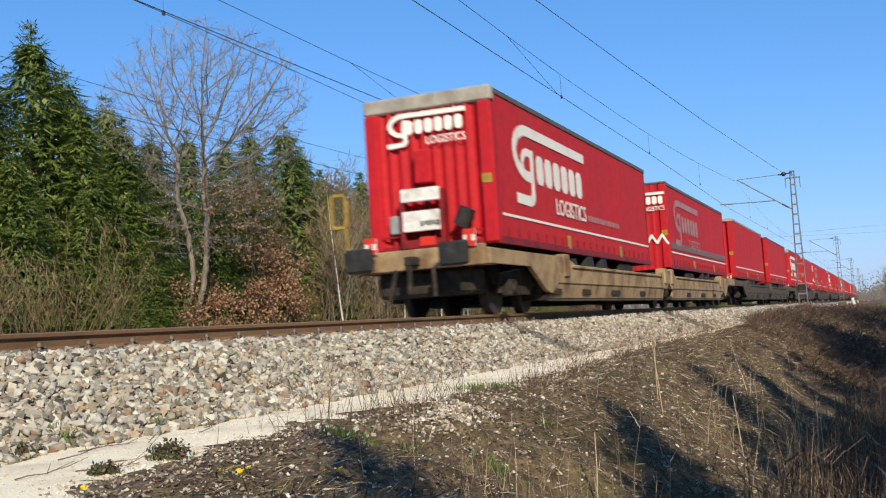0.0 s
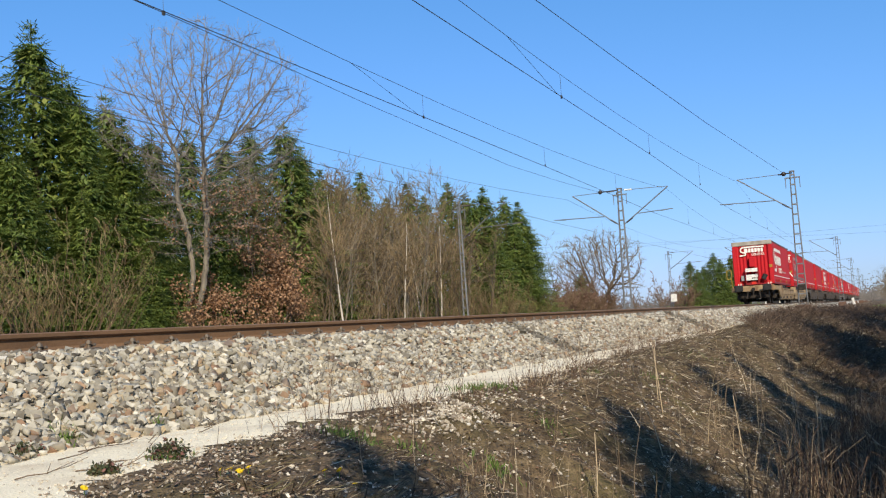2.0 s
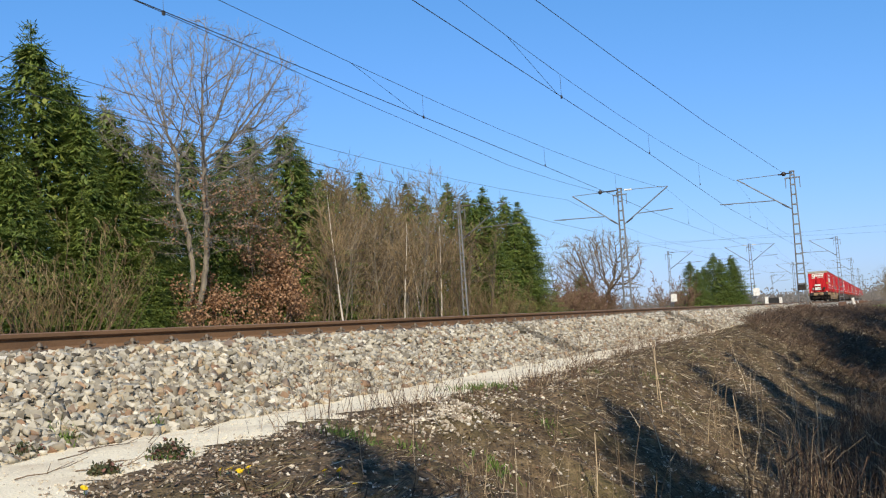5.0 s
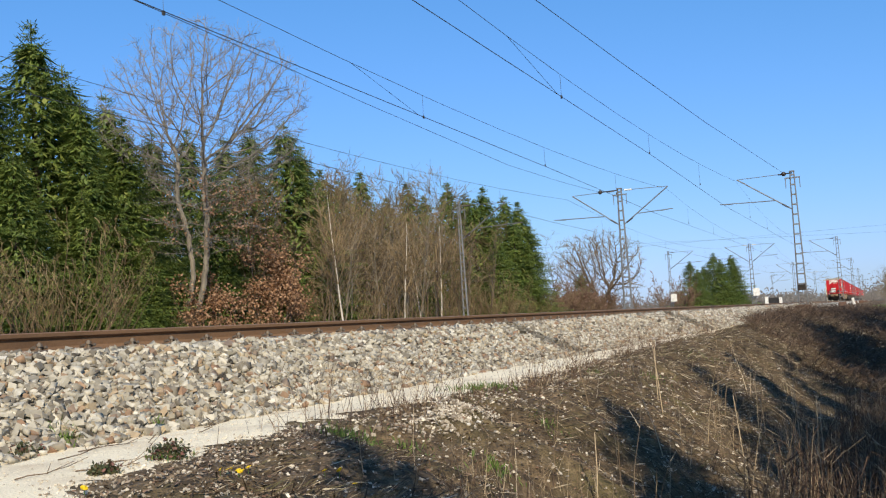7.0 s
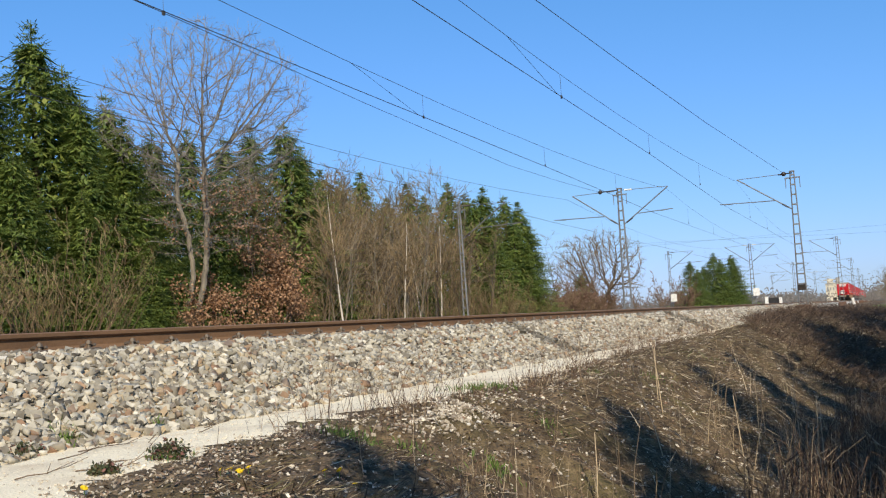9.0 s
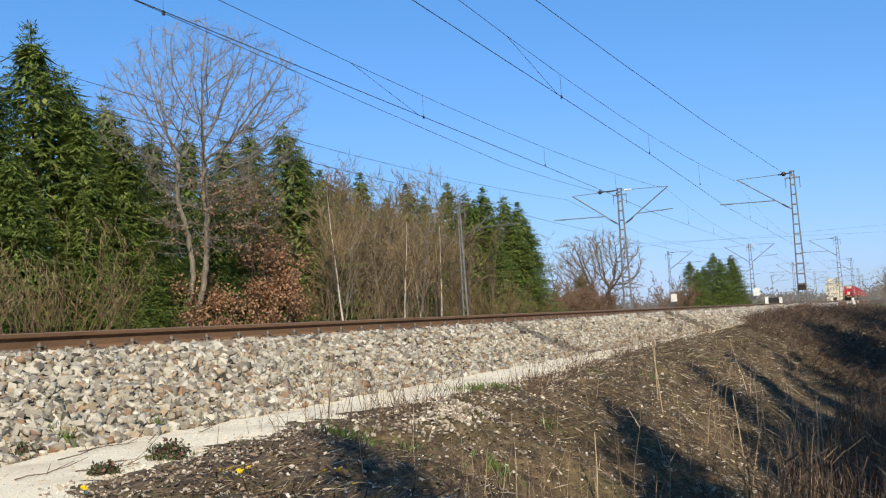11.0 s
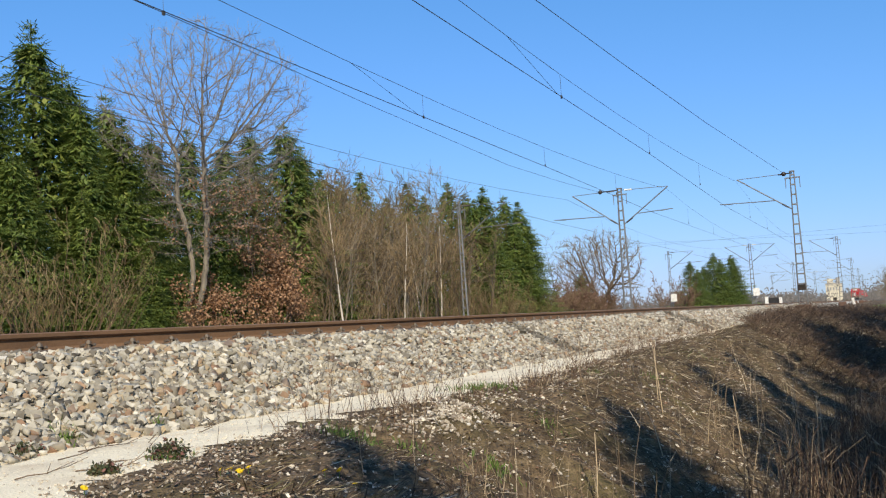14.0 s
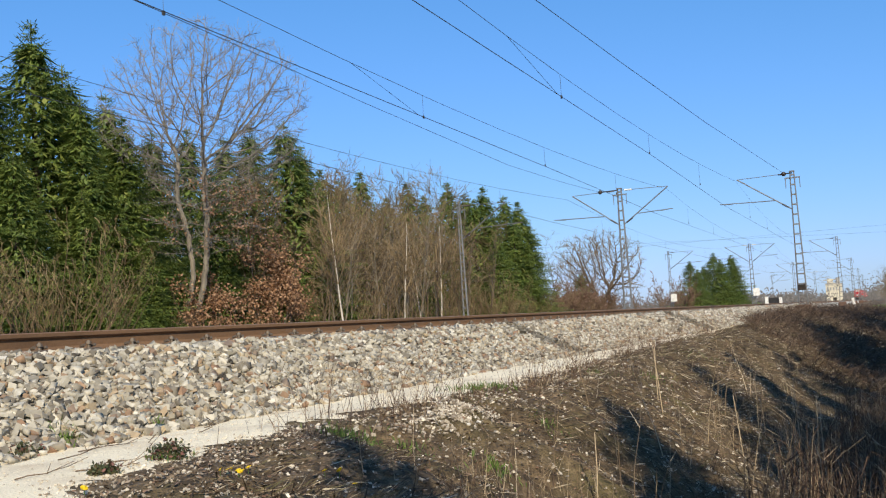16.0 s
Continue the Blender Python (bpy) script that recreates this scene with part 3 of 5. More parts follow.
    if style == 0:
        part("document_box", bbox(-0.22, -0.26, 2.42, 0.12, -0.04, 3.05, bevel=0.03), RED, t, "red box on the rear door")
        b = thing_part("underrun_guard", t)
        part("board", bbox(-0.48, -0.34, 2.10, 0.28, -0.28, 2.34, bevel=0.012), ENAMEL, b, "scuffed white board")
        part("board", bbox(-0.46, -0.36, 1.56, 0.26, -0.30, 1.93, bevel=0.012), ENAMEL, b, "scuffed white board")
        for x in (-0.52, 0.26):
            part("side_frame", bbox(x, -0.33, 1.26, x + 0.08, -0.1, 2.3, bevel=0.01), RED_DARK, b)
        part("cross_bar", bbox(-0.5, -0.31, 1.26, 0.3, -0.15, 1.42, bevel=0.01), RED_DARK, b)
        part("lamp_plate", bbox(-0.15, -0.33, 1.3, 0.15, -0.3, 1.46), REDSIGN, b)
        bm = bmesh.new()
        for k in range(5):
            box(bm, -0.1 + k * 0.075, -0.365, 1.64 + 0.02 * (k % 2), -0.05 + k * 0.075, -0.358, 1.74)
        part("dark_bars", bm, BLACK, b)
        part("grey_cabinet", bbox(-0.8, -0.16, 1.56, -0.58, -0.06, 1.9, bevel=0.02), GREYBOX, t, "small grey box")
        bm = bmesh.new()
        rod(bm, (0.60, -0.2, 1.60), (0.76, -0.2, 1.90), 0.15, None, 14)
        part("rolled_flap", bm, BLACK, t, "rolled black rubber flap")
        part("bottom_bar", bbox(-0.98, -0.12, 1.26, 0.98, -0.05, 1.34), RED_DARK, t)
        part("door_bar", bbox(-0.98, -0.1, 1.5, 0.98, -0.075, 1.53), RED_DARK, t)
    return t


def thing_part(name, parent):
    return part(name, bbox(-0.1, -0.12, 1.5, 0.0, -0.06, 2.2), RED_DARK, parent)


def build_wheelset(parent, y):
    bm = bmesh.new()
    rod(bm, (-0.9, y, 0.46), (0.9, y, 0.46), 0.08, None, 8)
    for s in (-1, 1):
        rod(bm, (s * 0.69, y, 0.46), (s * 0.82, y, 0.46), 0.46, 0.45, 24)
        rod(bm, (s * 0.67, y, 0.46), (s * 0.70, y, 0.46), 0.485, None, 24)
        rod(bm, (s * 0.82, y, 0.46), (s * 0.85, y, 0.46), 0.14, 0.12, 12)
    part("wheelset", bm, WHEEL, parent)


def build_bogie(t, yc):
    b = part("bogie", bbox(-0.5, yc - 0.25, 0.45, 0.5, yc + 0.25, 0.8, bevel=0.03), GRIME, t, "dark grimy bogie")
    for s in (-1, 1):
        bm = bmesh.new()
        prism(bm, [(yc - 1.35, 0.55), (yc - 0.6, 0.50), (yc - 0.35, 0.35), (yc + 0.35, 0.35), (yc + 0.6, 0.50), (yc + 1.35, 0.55), (yc + 1.35, 0.72), (yc, 0.84), (yc - 1.35, 0.72)], "x", s * 0.94, s * 1.08)
        for yy in (yc - 0.9, yc + 0.9):
            box(bm, min(s * 0.93, s * 1.2), yy - 0.17, 0.32, max(s * 0.93, s * 1.2), yy + 0.17, 0.62, 0.02)
            rod(bm, (s * 1.0, yy - 0.26, 0.38), (s * 1.0, yy - 0.26, 0.7), 0.075, None, 8)
            rod(bm, (s * 1.0, yy + 0.26, 0.38), (s * 1.0, yy + 0.26, 0.7), 0.075, None, 8)
            rod(bm, (s * 1.2, yy, 0.46), (s * 1.25, yy, 0.46), 0.12, 0.1, 10)
        part("side_frame", bm, GRIME, b)
    build_wheelset(b, yc - 0.9)
    build_wheelset(b, yc + 0.9)


def build_wagon(paint, dirty):
    t = thing("pocket_wagon", ("grimy dark" if dirty else "weathered tan") + " articulated pocket wagon on the near track", "railway wagon", "wagons of the train")
    for end in (0, 1):
        def Y(y):
            return y if end == 0 else 31.35 - y
        e = part("end_platform", bbox(-1.3, min(Y(-0.85), Y(0.2)), 0.88, 1.3, max(Y(-0.85), Y(0.2)), 1.14, bevel=0.02), paint, t)
        part("head_stock", bbox(-1.28, min(Y(-0.95), Y(-0.85)), 0.84, 1.28, max(Y(-0.95), Y(-0.85)), 1.2, bevel=0.015), paint, e)
        for x in (-0.875, 0.875):
            bm = bmesh.new()
            rod(bm, (x, Y(-0.95), 1.04), (x, Y(-1.3), 1.04), 0.11, 0.09, 10)
            part("buffer_shank", bm, GRIME, t)
            part("buffer_plate", bbox(x - 0.27, min(Y(-1.3), Y(-1.40)), 0.84, x + 0.27, max(Y(-1.3), Y(-1.40)), 1.25, bevel=0.04), BLACK, t, "black rectangular buffer plate")
        bm = bmesh.new()
        box(bm, -0.09, min(Y(-1.25), Y(-0.9)), 0.9, 0.09, max(Y(-1.25), Y(-0.9)), 1.06, 0.02)
        rod(bm, (0, Y(-1.2), 0.95), (0, Y(-1.25), 0.42), 0.045, None, 8)
        rod(bm, (0.35, Y(-1.0), 0.85), (0.42, Y(-1.15), 0.35), 0.035, None, 8)
        rod(bm, (-0.35, Y(-1.0), 0.85), (-0.42, Y(-1.15), 0.35), 0.035, None, 8)
        part("coupler", bm, GRIME, t)
        part("brake_gear", bbox(-0.9, min(Y(-0.6), Y(0.1)), 0.38, 0.9, max(Y(-0.6), Y(0.1)), 0.84, bevel=0.06), GRIME, t)
        if end == 0:
            bm = bmesh.new()
            x, y = -1.45, Y(-0.9)
            ring = [(x - 0.15, 1.78), (x - 0.10, 1.70), (x + 0.10, 1.70), (x + 0.15, 1.78), (x + 0.15, 2.2), (x + 0.10, 2.28), (x - 0.10, 2.28), (x - 0.15, 2.2)]
            for (a, b), (c, d) in zip(ring, ring[1:] + ring[:1]):
                rod(bm, (a, y, b), (c, y, d), 0.034, None, 6)
            rod(bm, (x + 0.12, y, 1.75), (x + 0.17, y, 0.95), 0.02, None, 6)
            part("grab_loop", bm, YELLOW, t, "yellow tube grab loop")
        for s in (-1, 1):
            # side sill: raised over the bogie, swept down to the pocket
            bm = bmesh.new()
            o = [(-0.85, 0.86), (1.35, 0.86), (2.3, 0.42), (2.7, 0.36), (3.2, 0.58), (14.4, 0.58), (15.3, 0.55), (15.9, 0.9), (15.9, 1.12), (15.0, 1.12), (14.2, 0.92), (4.6, 0.98), (3.9, 1.12), (-0.85, 1.12)]
            o = [(Y(a), b) for a, b in o]
            prism(bm, o, "x", s * 1.28, s * 1.36)
            sill = part("side_sill", bm, paint, t, "scuffed side sill")
            for k, (a, w) in enumerate(((2.6, 0.9), (5.2, 0.7), (8.0, 0.9), (11.4, 0.7))):
                part("sill_plate", bbox(min(s * 1.22, s * 1.325), min(Y(a), Y(a + w)), 0.34, max(s * 1.22, s * 1.325), max(Y(a), Y(a + w)), 0.46, bevel=0.003), GRIME, sill)
            bm = prism(bmesh.new(), [(s * 1.345, 0.62), (s * 1.27, 0.22), (s * 1.21, 0.22), (s * 1.28, 0.62)], "y", min(Y(2.7), Y(14.9)), max(Y(2.7), Y(14.9)))
            part("lower_panel", bm, paint, sill)
            lip = bbox(min(s * 1.3, s * 1.40), min(Y(4.3), Y(14.4)), 0.90, max(s * 1.3, s * 1.40), max(Y(4.3), Y(14.4)), 0.97, bevel=0.015)
            part("sill_flange", lip, paint, sill)
            for a in (3.6, 14.9):
                part("corner_block", bbox(min(s * 1.1, s * 1.41), min(Y(a), Y(a + 0.4)), 0.7, max(s * 1.1, s * 1.40), max(Y(a), Y(a + 0.4)), 1.18, bevel=0.025), paint, sill)
            for k in range(3):
                a = 5.0 + k * 1.35
                part("tyre", rod(bmesh.new(), (s * 1.0, Y(a), 0.95), (s * 1.25, Y(a), 0.95), 0.36 if k else 0.2, None, 14), BLACK, t)
            part("support_box", bbox(min(s * 0.8, s * 1.2), min(Y(9.6), Y(11.3)), 0.8, max(s * 0.8, s * 1.2), max(Y(9.6), Y(11.3)), 1.2, bevel=0.05), GRIME, t)
        part("pocket_floor", bbox(-1.28, min(Y(2.4), Y(15)), 0.24, 1.28, max(Y(2.4), Y(15)), 0.34), GRIME, t)
        if end == 0:
            for x in (-0.82, 1.03):
                sg = part("tail_board", bbox(x - 0.11, -0.99, 1.16, x + 0.11, -0.965, 1.46), ENAMEL, t, "red and white tail board")
                part("red_field", bbox(x - 0.11, -0.996, 1.36, x + 0.11, -0.99, 1.46), REDSIGN, sg)
                part("red_field", bbox(x - 0.11, -0.996, 1.16, x + 0.11, -0.99, 1.25), REDSIGN, sg)
                part("red_field", bbox(x - 0.04, -0.996, 1.25, x + 0.04, -0.99, 1.36), REDSIGN, sg)
    build_bogie(t, 1.65)
    build_bogie(t, 16.9)
    build_bogie(t, 29.7)
    part("joint_bridge", bbox(-1.25, 15.4, 0.86, 1.25, 16.0, 1.1, bevel=0.03), GRIME, t)
    return t


TAIL_Y, SPEED = 18.01, 27.14
movers = []


def build_train():
    trailers = [build_trailer(k) for k in range(4)]
    wagons = [build_wagon(TAN, False), build_wagon(TAN_DARK, True)]
    order = [0, 1, 2, 3, 0, 2, 1, 3, 0, 3, 2, 0, 1, 3, 2, 0, 3, 1, 0, 2]
    used = set()
    for k, s in enumerate(order):
        y = 17.1 * k
        ob = trailers[s] if s not in used else copy_thing(trailers[s], Matrix())
        used.add(s)
        movers.append((ob, y))
    for k in range(10):
        ob = wagons[min(k, 1)] if k < 2 else copy_thing(wagons[1], Matrix())
        movers.append((ob, 34.2 * k))




def motions():
    """The whole train runs away along the near track at a steady speed."""
    for ob, y in movers:
        walk(ob, [(t, pose(0, TAIL_Y + y + SPEED * t, 0)) for t in (0, 2, 4, 6, 8, 10, 12, 14, 16)])


# ---- vegetation ----
NEEDLE = varied("spruce_needles", [(0.0, (0.07, 0.115, 0.024)), (0.45, (0.135, 0.195, 0.040)), (0.8, (0.19, 0.25, 0.05)), (1.0, (0.25, 0.28, 0.07))], "island", 0.6, 6, 0.3)
BARK = worn("bark", (0.16, 0.125, 0.095), (0.075, 0.058, 0.045), 6, 0.95, 0, (0.35, 0.7), 40, 0.6, (1, 1, 0.2))
OAK_BARK = worn("oak_bark", (0.25, 0.22, 0.175), (0.09, 0.077, 0.06), 5, 0.95, 0, (0.4, 0.7), 30, 0.6, (1, 1, 0.25))
BIRCH = worn("birch_bark", (0.58, 0.54, 0.48), (0.20, 0.17, 0.15), 7, 0.9, 0, (0.5, 0.7), 30, 0.3, (1, 1, 1.6))
TWIG = varied("brown_twigs", [(0.0, (0.10, 0.066, 0.034)), (0.5, (0.20, 0.14, 0.07)), (1.0, (0.34, 0.255, 0.145))], "island", 0.9, 8)
TWIG_PALE = varied("pale_twigs", [(0.0, (0.11, 0.098, 0.088)), (0.5, (0.20, 0.183, 0.17)), (1.0, (0.34, 0.315, 0.295))], "island", 0.9, 8)
TWIG_GREEN = varied("budding_twigs", [(0.0, (0.08, 0.062, 0.025)), (0.5, (0.15, 0.115, 0.045)), (1.0, (0.23, 0.18, 0.08))], "island", 0.9, 8)
TWIG_STEM = worn("thin_bark", (0.16, 0.108, 0.065), (0.09, 0.06, 0.036), 5, 0.9)
TWIG_RED = varied("reddish_twigs", [(0.0, (0.13, 0.07, 0.05)), (0.5, (0.20, 0.115, 0.08)), (1.0, (0.27, 0.17, 0.12))], "island", 0.9, 8)
DEAD_LEAF = varied("dry_brown_leaves", [(0.0, (0.15, 0.075, 0.038)), (0.5, (0.33, 0.185, 0.10)), (1.0, (0.50, 0.32, 0.195))], "island", 0.8, 10, 0.25)
STRAW = varied("dry_stalks", [(0.0, (0.11, 0.078, 0.05)), (0.4, (0.22, 0.16, 0.10)), (0.8, (0.36, 0.285, 0.19)), (1.0, (0.52, 0.44, 0.31))], "island", 0.85, 20)
BRAMBLE = varied("bramble_canes", [(0.0, (0.03, 0.019, 0.013)), (0.5, (0.075, 0.048, 0.032)), (1.0, (0.15, 0.10, 0.065))], "island", 0.85, 20)
WEED = varied("dead_weeds", [(0.0, (0.035, 0.02, 0.014)), (0.5, (0.085, 0.05, 0.032)), (0.85, (0.16, 0.10, 0.063)), (1.0, (0.40, 0.31, 0.20))], "island", 0.85, 20)
THATCH = varied("dead_grass", [(0.0, (0.03, 0.02, 0.013)), (0.4, (0.07, 0.048, 0.028)), (0.7, (0.13, 0.09, 0.052)), (0.87, (0.10, 0.09, 0.036)), (0.93, (0.25, 0.195, 0.125)), (1.0, (0.6, 0.52, 0.38))], "island", 0.9, 20)
GRAIN = varied("sand_grains", [(0.0, (0.38, 0.33, 0.25)), (0.5, (0.54, 0.47, 0.37)), (1.0, (0.64, 0.58, 0.47))], "island", 0.95, 20)
ROSETTE = varied("dark_rosettes", [(0.0, (0.035, 0.05, 0.02)), (0.6, (0.07, 0.075, 0.03)), (0.8, (0.11, 0.05, 0.04)), (1.0, (0.20, 0.10, 0.08))], "island", 0.7, 20)
GRASS = varied("green_grass", [(0.0, (0.05, 0.10, 0.02)), (0.6, (0.11, 0.20, 0.035)), (1.0, (0.20, 0.24, 0.07))], "island", 0.7, 20, 0.25)
LITTER = varied("bank_litter", [(0.0, (0.045, 0.03, 0.02)), (0.35, (0.13, 0.09, 0.058)), (0.6, (0.26, 0.18, 0.115)), (0.76, (0.23, 0.12, 0.072)), (0.88, (0.36, 0.29, 0.21)), (1.0, (0.58, 0.51, 0.41))], "island", 0.9, 20)
CHIP = varied("pale_chips", [(0.0, (0.22, 0.18, 0.14)), (0.55, (0.42, 0.37, 0.30)), (1.0, (0.76, 0.71, 0.62))], "island", 0.9, 20)
FAR_TWIG = varied("far_twigs", [(0.0, (0.10, 0.095, 0.09)), (0.6, (0.16, 0.15, 0.145)), (1.0, (0.22, 0.205, 0.19))], "island", 0.95, 1)
PETAL = worn("yellow_petals", (0.80, 0.58, 0.02), (0.65, 0.40, 0.02), 30, 0.6)


class Soup:
    """Triangles gathered for one mesh."""
    def __init__(self):
        self.v, self.t, self.n = [], [], 0

    def add(self, verts, tris):
        self.v.append(np.asarray(verts, float))
        self.t.append(np.asarray(tris, int) + self.n)
        self.n += len(verts)

    def diamond(self, a, b, w, side):
        m = a * 0.55 + b * 0.45
        self.add([a, m + side * w, b, m - side * w], [(0, 1, 2), (0, 2, 3)])

    def tube(self, pts, radii, seg):
        """A tapering tube along points."""
        pts = np.asarray(pts, float)
        k = len(pts)
        d = np.gradient(pts, axis=0)
        d /= np.linalg.norm(d, axis=1)[:, None] + 1e-9
        ref = np.array([0.31, 0.17, 0.93]) if abs(d[0][2]) < 0.8 else np.array([0.93, 0.2, 0.1])
        u = np.cross(d, ref)
        u /= np.linalg.norm(u, axis=1)[:, None] + 1e-9
        w = np.cross(d, u)
        an = np.arange(seg) * 2 * math.pi / seg
        ring = pts[:, None, :] + np.asarray(radii)[:, None, None] * (np.cos(an)[None, :, None] * u[:, None, :] + np.sin(an)[None, :, None] * w[:, None, :])
        tri = []
        for i in range(k - 1):
            for j in range(seg):
                a, b = i * seg + j, i * seg + (j + 1) % seg
                tri += [(a, b, b + seg), (a, b + seg, a + seg)]
        self.add(ring.reshape(-1, 3), tri)

    def mesh(self, name, mat):
        return np_mesh(name, np.concatenate(self.v), np.concatenate(self.t), mat)


def spruce_mesh(rng, h, r, thin=0.0, coarse=1.0, inner=4200):
    """Whorls of drooping boughs, each a rib with fine hanging sprays of needles, round a darker inner mass."""
    s, trunk = Soup(), Soup()
    trunk.tube([(0, 0, -0.3), (0, 0, h * 0.5), (0, 0, h * 0.97)], [0.014 * h, 0.009 * h, 0.01], 6)

    def girth(f):
        return r * 1.2 * (1 - f) ** 0.92 * (0.9 + 0.1 * math.sin(f * 21 + r * 5))
    # inner mass of old needles: short ragged sprays
    for _ in range(int(inner / coarse)):
        f = rng.random() ** 1.5 * 0.88 + 0.02
        an = rng.uniform(0, 2 * math.pi)
        R = girth(f) * rng.uniform(0.2, 0.62)
        p = np.array([R * math.cos(an), R * math.sin(an), f * h + 0.3])
        lat = np.array([-math.sin(an), math.cos(an), rng.uniform(-0.3, 0.3)])
        q = p + np.array([math.cos(an) * 0.5 + rng.normal(0, 0.6), math.sin(an) * 0.5 + rng.normal(0, 0.6), rng.uniform(-1.1, -0.1)]) * rng.uniform(0.25, 0.5)
        s.diamond(p, q, rng.uniform(0.045, 0.085) * coarse ** 0.5, lat)
    z = 0.045 * h
    while z < h * 0.985:
        f = z / h
        count = int(rng.integers(15, 20)) if f < 0.85 else 9
        reach = rng.uniform(0.82, 1.12)
        for _ in range(count):
            if rng.random() < thin:
                continue
            an = rng.uniform(0, 2 * math.pi)
            L = girth(f) * reach * rng.uniform(0.62, 1.2) + 0.14
            out = np.array([math.cos(an), math.sin(an), 0])
            lat = np.array([-out[1], out[0], 0])
            droop = rng.uniform(0.3, 0.62) * (1.1 - f)
            lift = rng.uniform(0.3, 0.62)
            zz = z + rng.uniform(-0.14, 0.14)
            g0 = 0.36 if L > 1.0 else 0.1
            k = max(4, int(L * (1 - g0) / 0.088 / coarse))
            for i in range(k):
                g = g0 + (1 - g0) * (i + 0.6) / k
                p = out * L * g + np.array([0, 0, zz - droop * L * (g - lift * g * g)])
                size = 0.215 * coarse ** 0.5 * (1.25 - 0.6 * g) * min(1.0, 0.5 + L / 2.2)
                for sd in (-1, -0.4, 0.4, 1):
                    q = p + (out * rng.uniform(0.15, 0.8) + lat * sd * rng.uniform(0.5, 1.1) + np.array([0, 0, rng.uniform(-0.95, 0.15)])) * size * rng.uniform(0.7, 1.25)
                    up = np.array([rng.uniform(-0.6, 0.6), rng.uniform(-0.6, 0.6), 1.0])
                    sv = np.cross(q - p, up)
                    sv /= np.linalg.norm(sv) + 1e-9
                    s.diamond(p, q, (0.013 + 0.012 * rng.random()) * coarse, sv)
            tip = out * (L + 0.14) + np.array([0, 0, zz - droop * L * (1 - lift) + 0.12])
            s.diamond(out * L * 0.88 + np.array([0, 0, zz - droop * L * (0.88 - lift * 0.77)]), tip, 0.022, lat)
        z += h * 0.027 * coarse ** 0.7 * rng.uniform(0.75, 1.3) * (1.1 - 0.3 * f)
    # leader and its short top whorls
    for _ in range(26):
        an, zz = rng.uniform(0, 6.28), h * rng.uniform(0.9, 0.985)
        p = np.array([0, 0, zz])
        w = 0.12 + 1.6 * (1 - zz / h)
        s.diamond(p, p + np.array([math.cos(an) * w, math.sin(an) * w, 0.13]), 0.025, np.array([0, 0, 1.0]))
    s.diamond(np.array([0, 0, h * 0.94]), np.array([0, 0, h]), 0.035, np.array([1.0, 0, 0]))
    s.diamond(np.array([0, 0, h * 0.94]), np.array([0, 0, h]), 0.035, np.array([0, 1.0, 0]))
    return trunk.mesh("trunk", BARK), s.mesh("crown", NEEDLE)


def plant_tree(name, label, category, group, trunk, crown, x, y, scale, turn, extra=()):
    t = thing(name, label, category, group)
    t.matrix_basis = pose(x, y, ground_z(x, y), 0, 0, turn) @ Matrix.Diagonal((scale[0], scale[0], scale[1], 1))
    part_mesh("trunk", trunk, None, t)
    part_mesh("crown", crown, None, t)
    for nm, me in extra:
        part_mesh(nm, me, None, t)
    return t


def branching(rng, limbs, twigs, p, d, length, radius, level, spread, up, kids, shrink=0.62, ends=None, least=0.0058):
    """Limbs that fork again and again; the last level goes to the twigs."""
    steps = 5 if level > 2 else (4 if level == 2 else (3 if level == 1 or least > 0.007 else 2))
    pts, rad = [p.copy()], [radius]
    dirs = []
    for i in range(steps):
        d = d + rng.normal(0, 0.13 if level > 1 else 0.2, 3) + np.array([0, 0, up])
        d /= np.linalg.norm(d)
        p = p + d * length / steps
        pts.append(p.copy())
        dirs.append(d.copy())
        rad.append(radius * (1 - 0.75 * (i + 1) / steps))
    rad = [max(v, least) for v in rad]
    (limbs if level >= 1 else twigs).tube(pts, rad, 7 if level >= 3 else (4 if level == 2 else (3 if level == 1 or least > 0.007 else 2)))
    if ends is not None and level <= 1:
        ends.extend(pts[1:])
    if level == 0:
        return
    n = kids[level]
    for k in range(n):
        i = min(steps - 1, int(steps * (0.25 + 0.75 * (k + rng.random()) / n)))
        base = pts[i + 1] if k < n - 1 else pts[-1]
        r = rad[i + 1] if k < n - 1 else rad[-1]
        v = dirs[i] + rng.normal(0, spread, 3)
        v /= np.linalg.norm(v)
        branching(rng, limbs, twigs, base, v, length * shrink * rng.uniform(0.7, 1.15), max(r * 0.8, radius * 0.28), level - 1, spread, up, kids, shrink, ends, least)


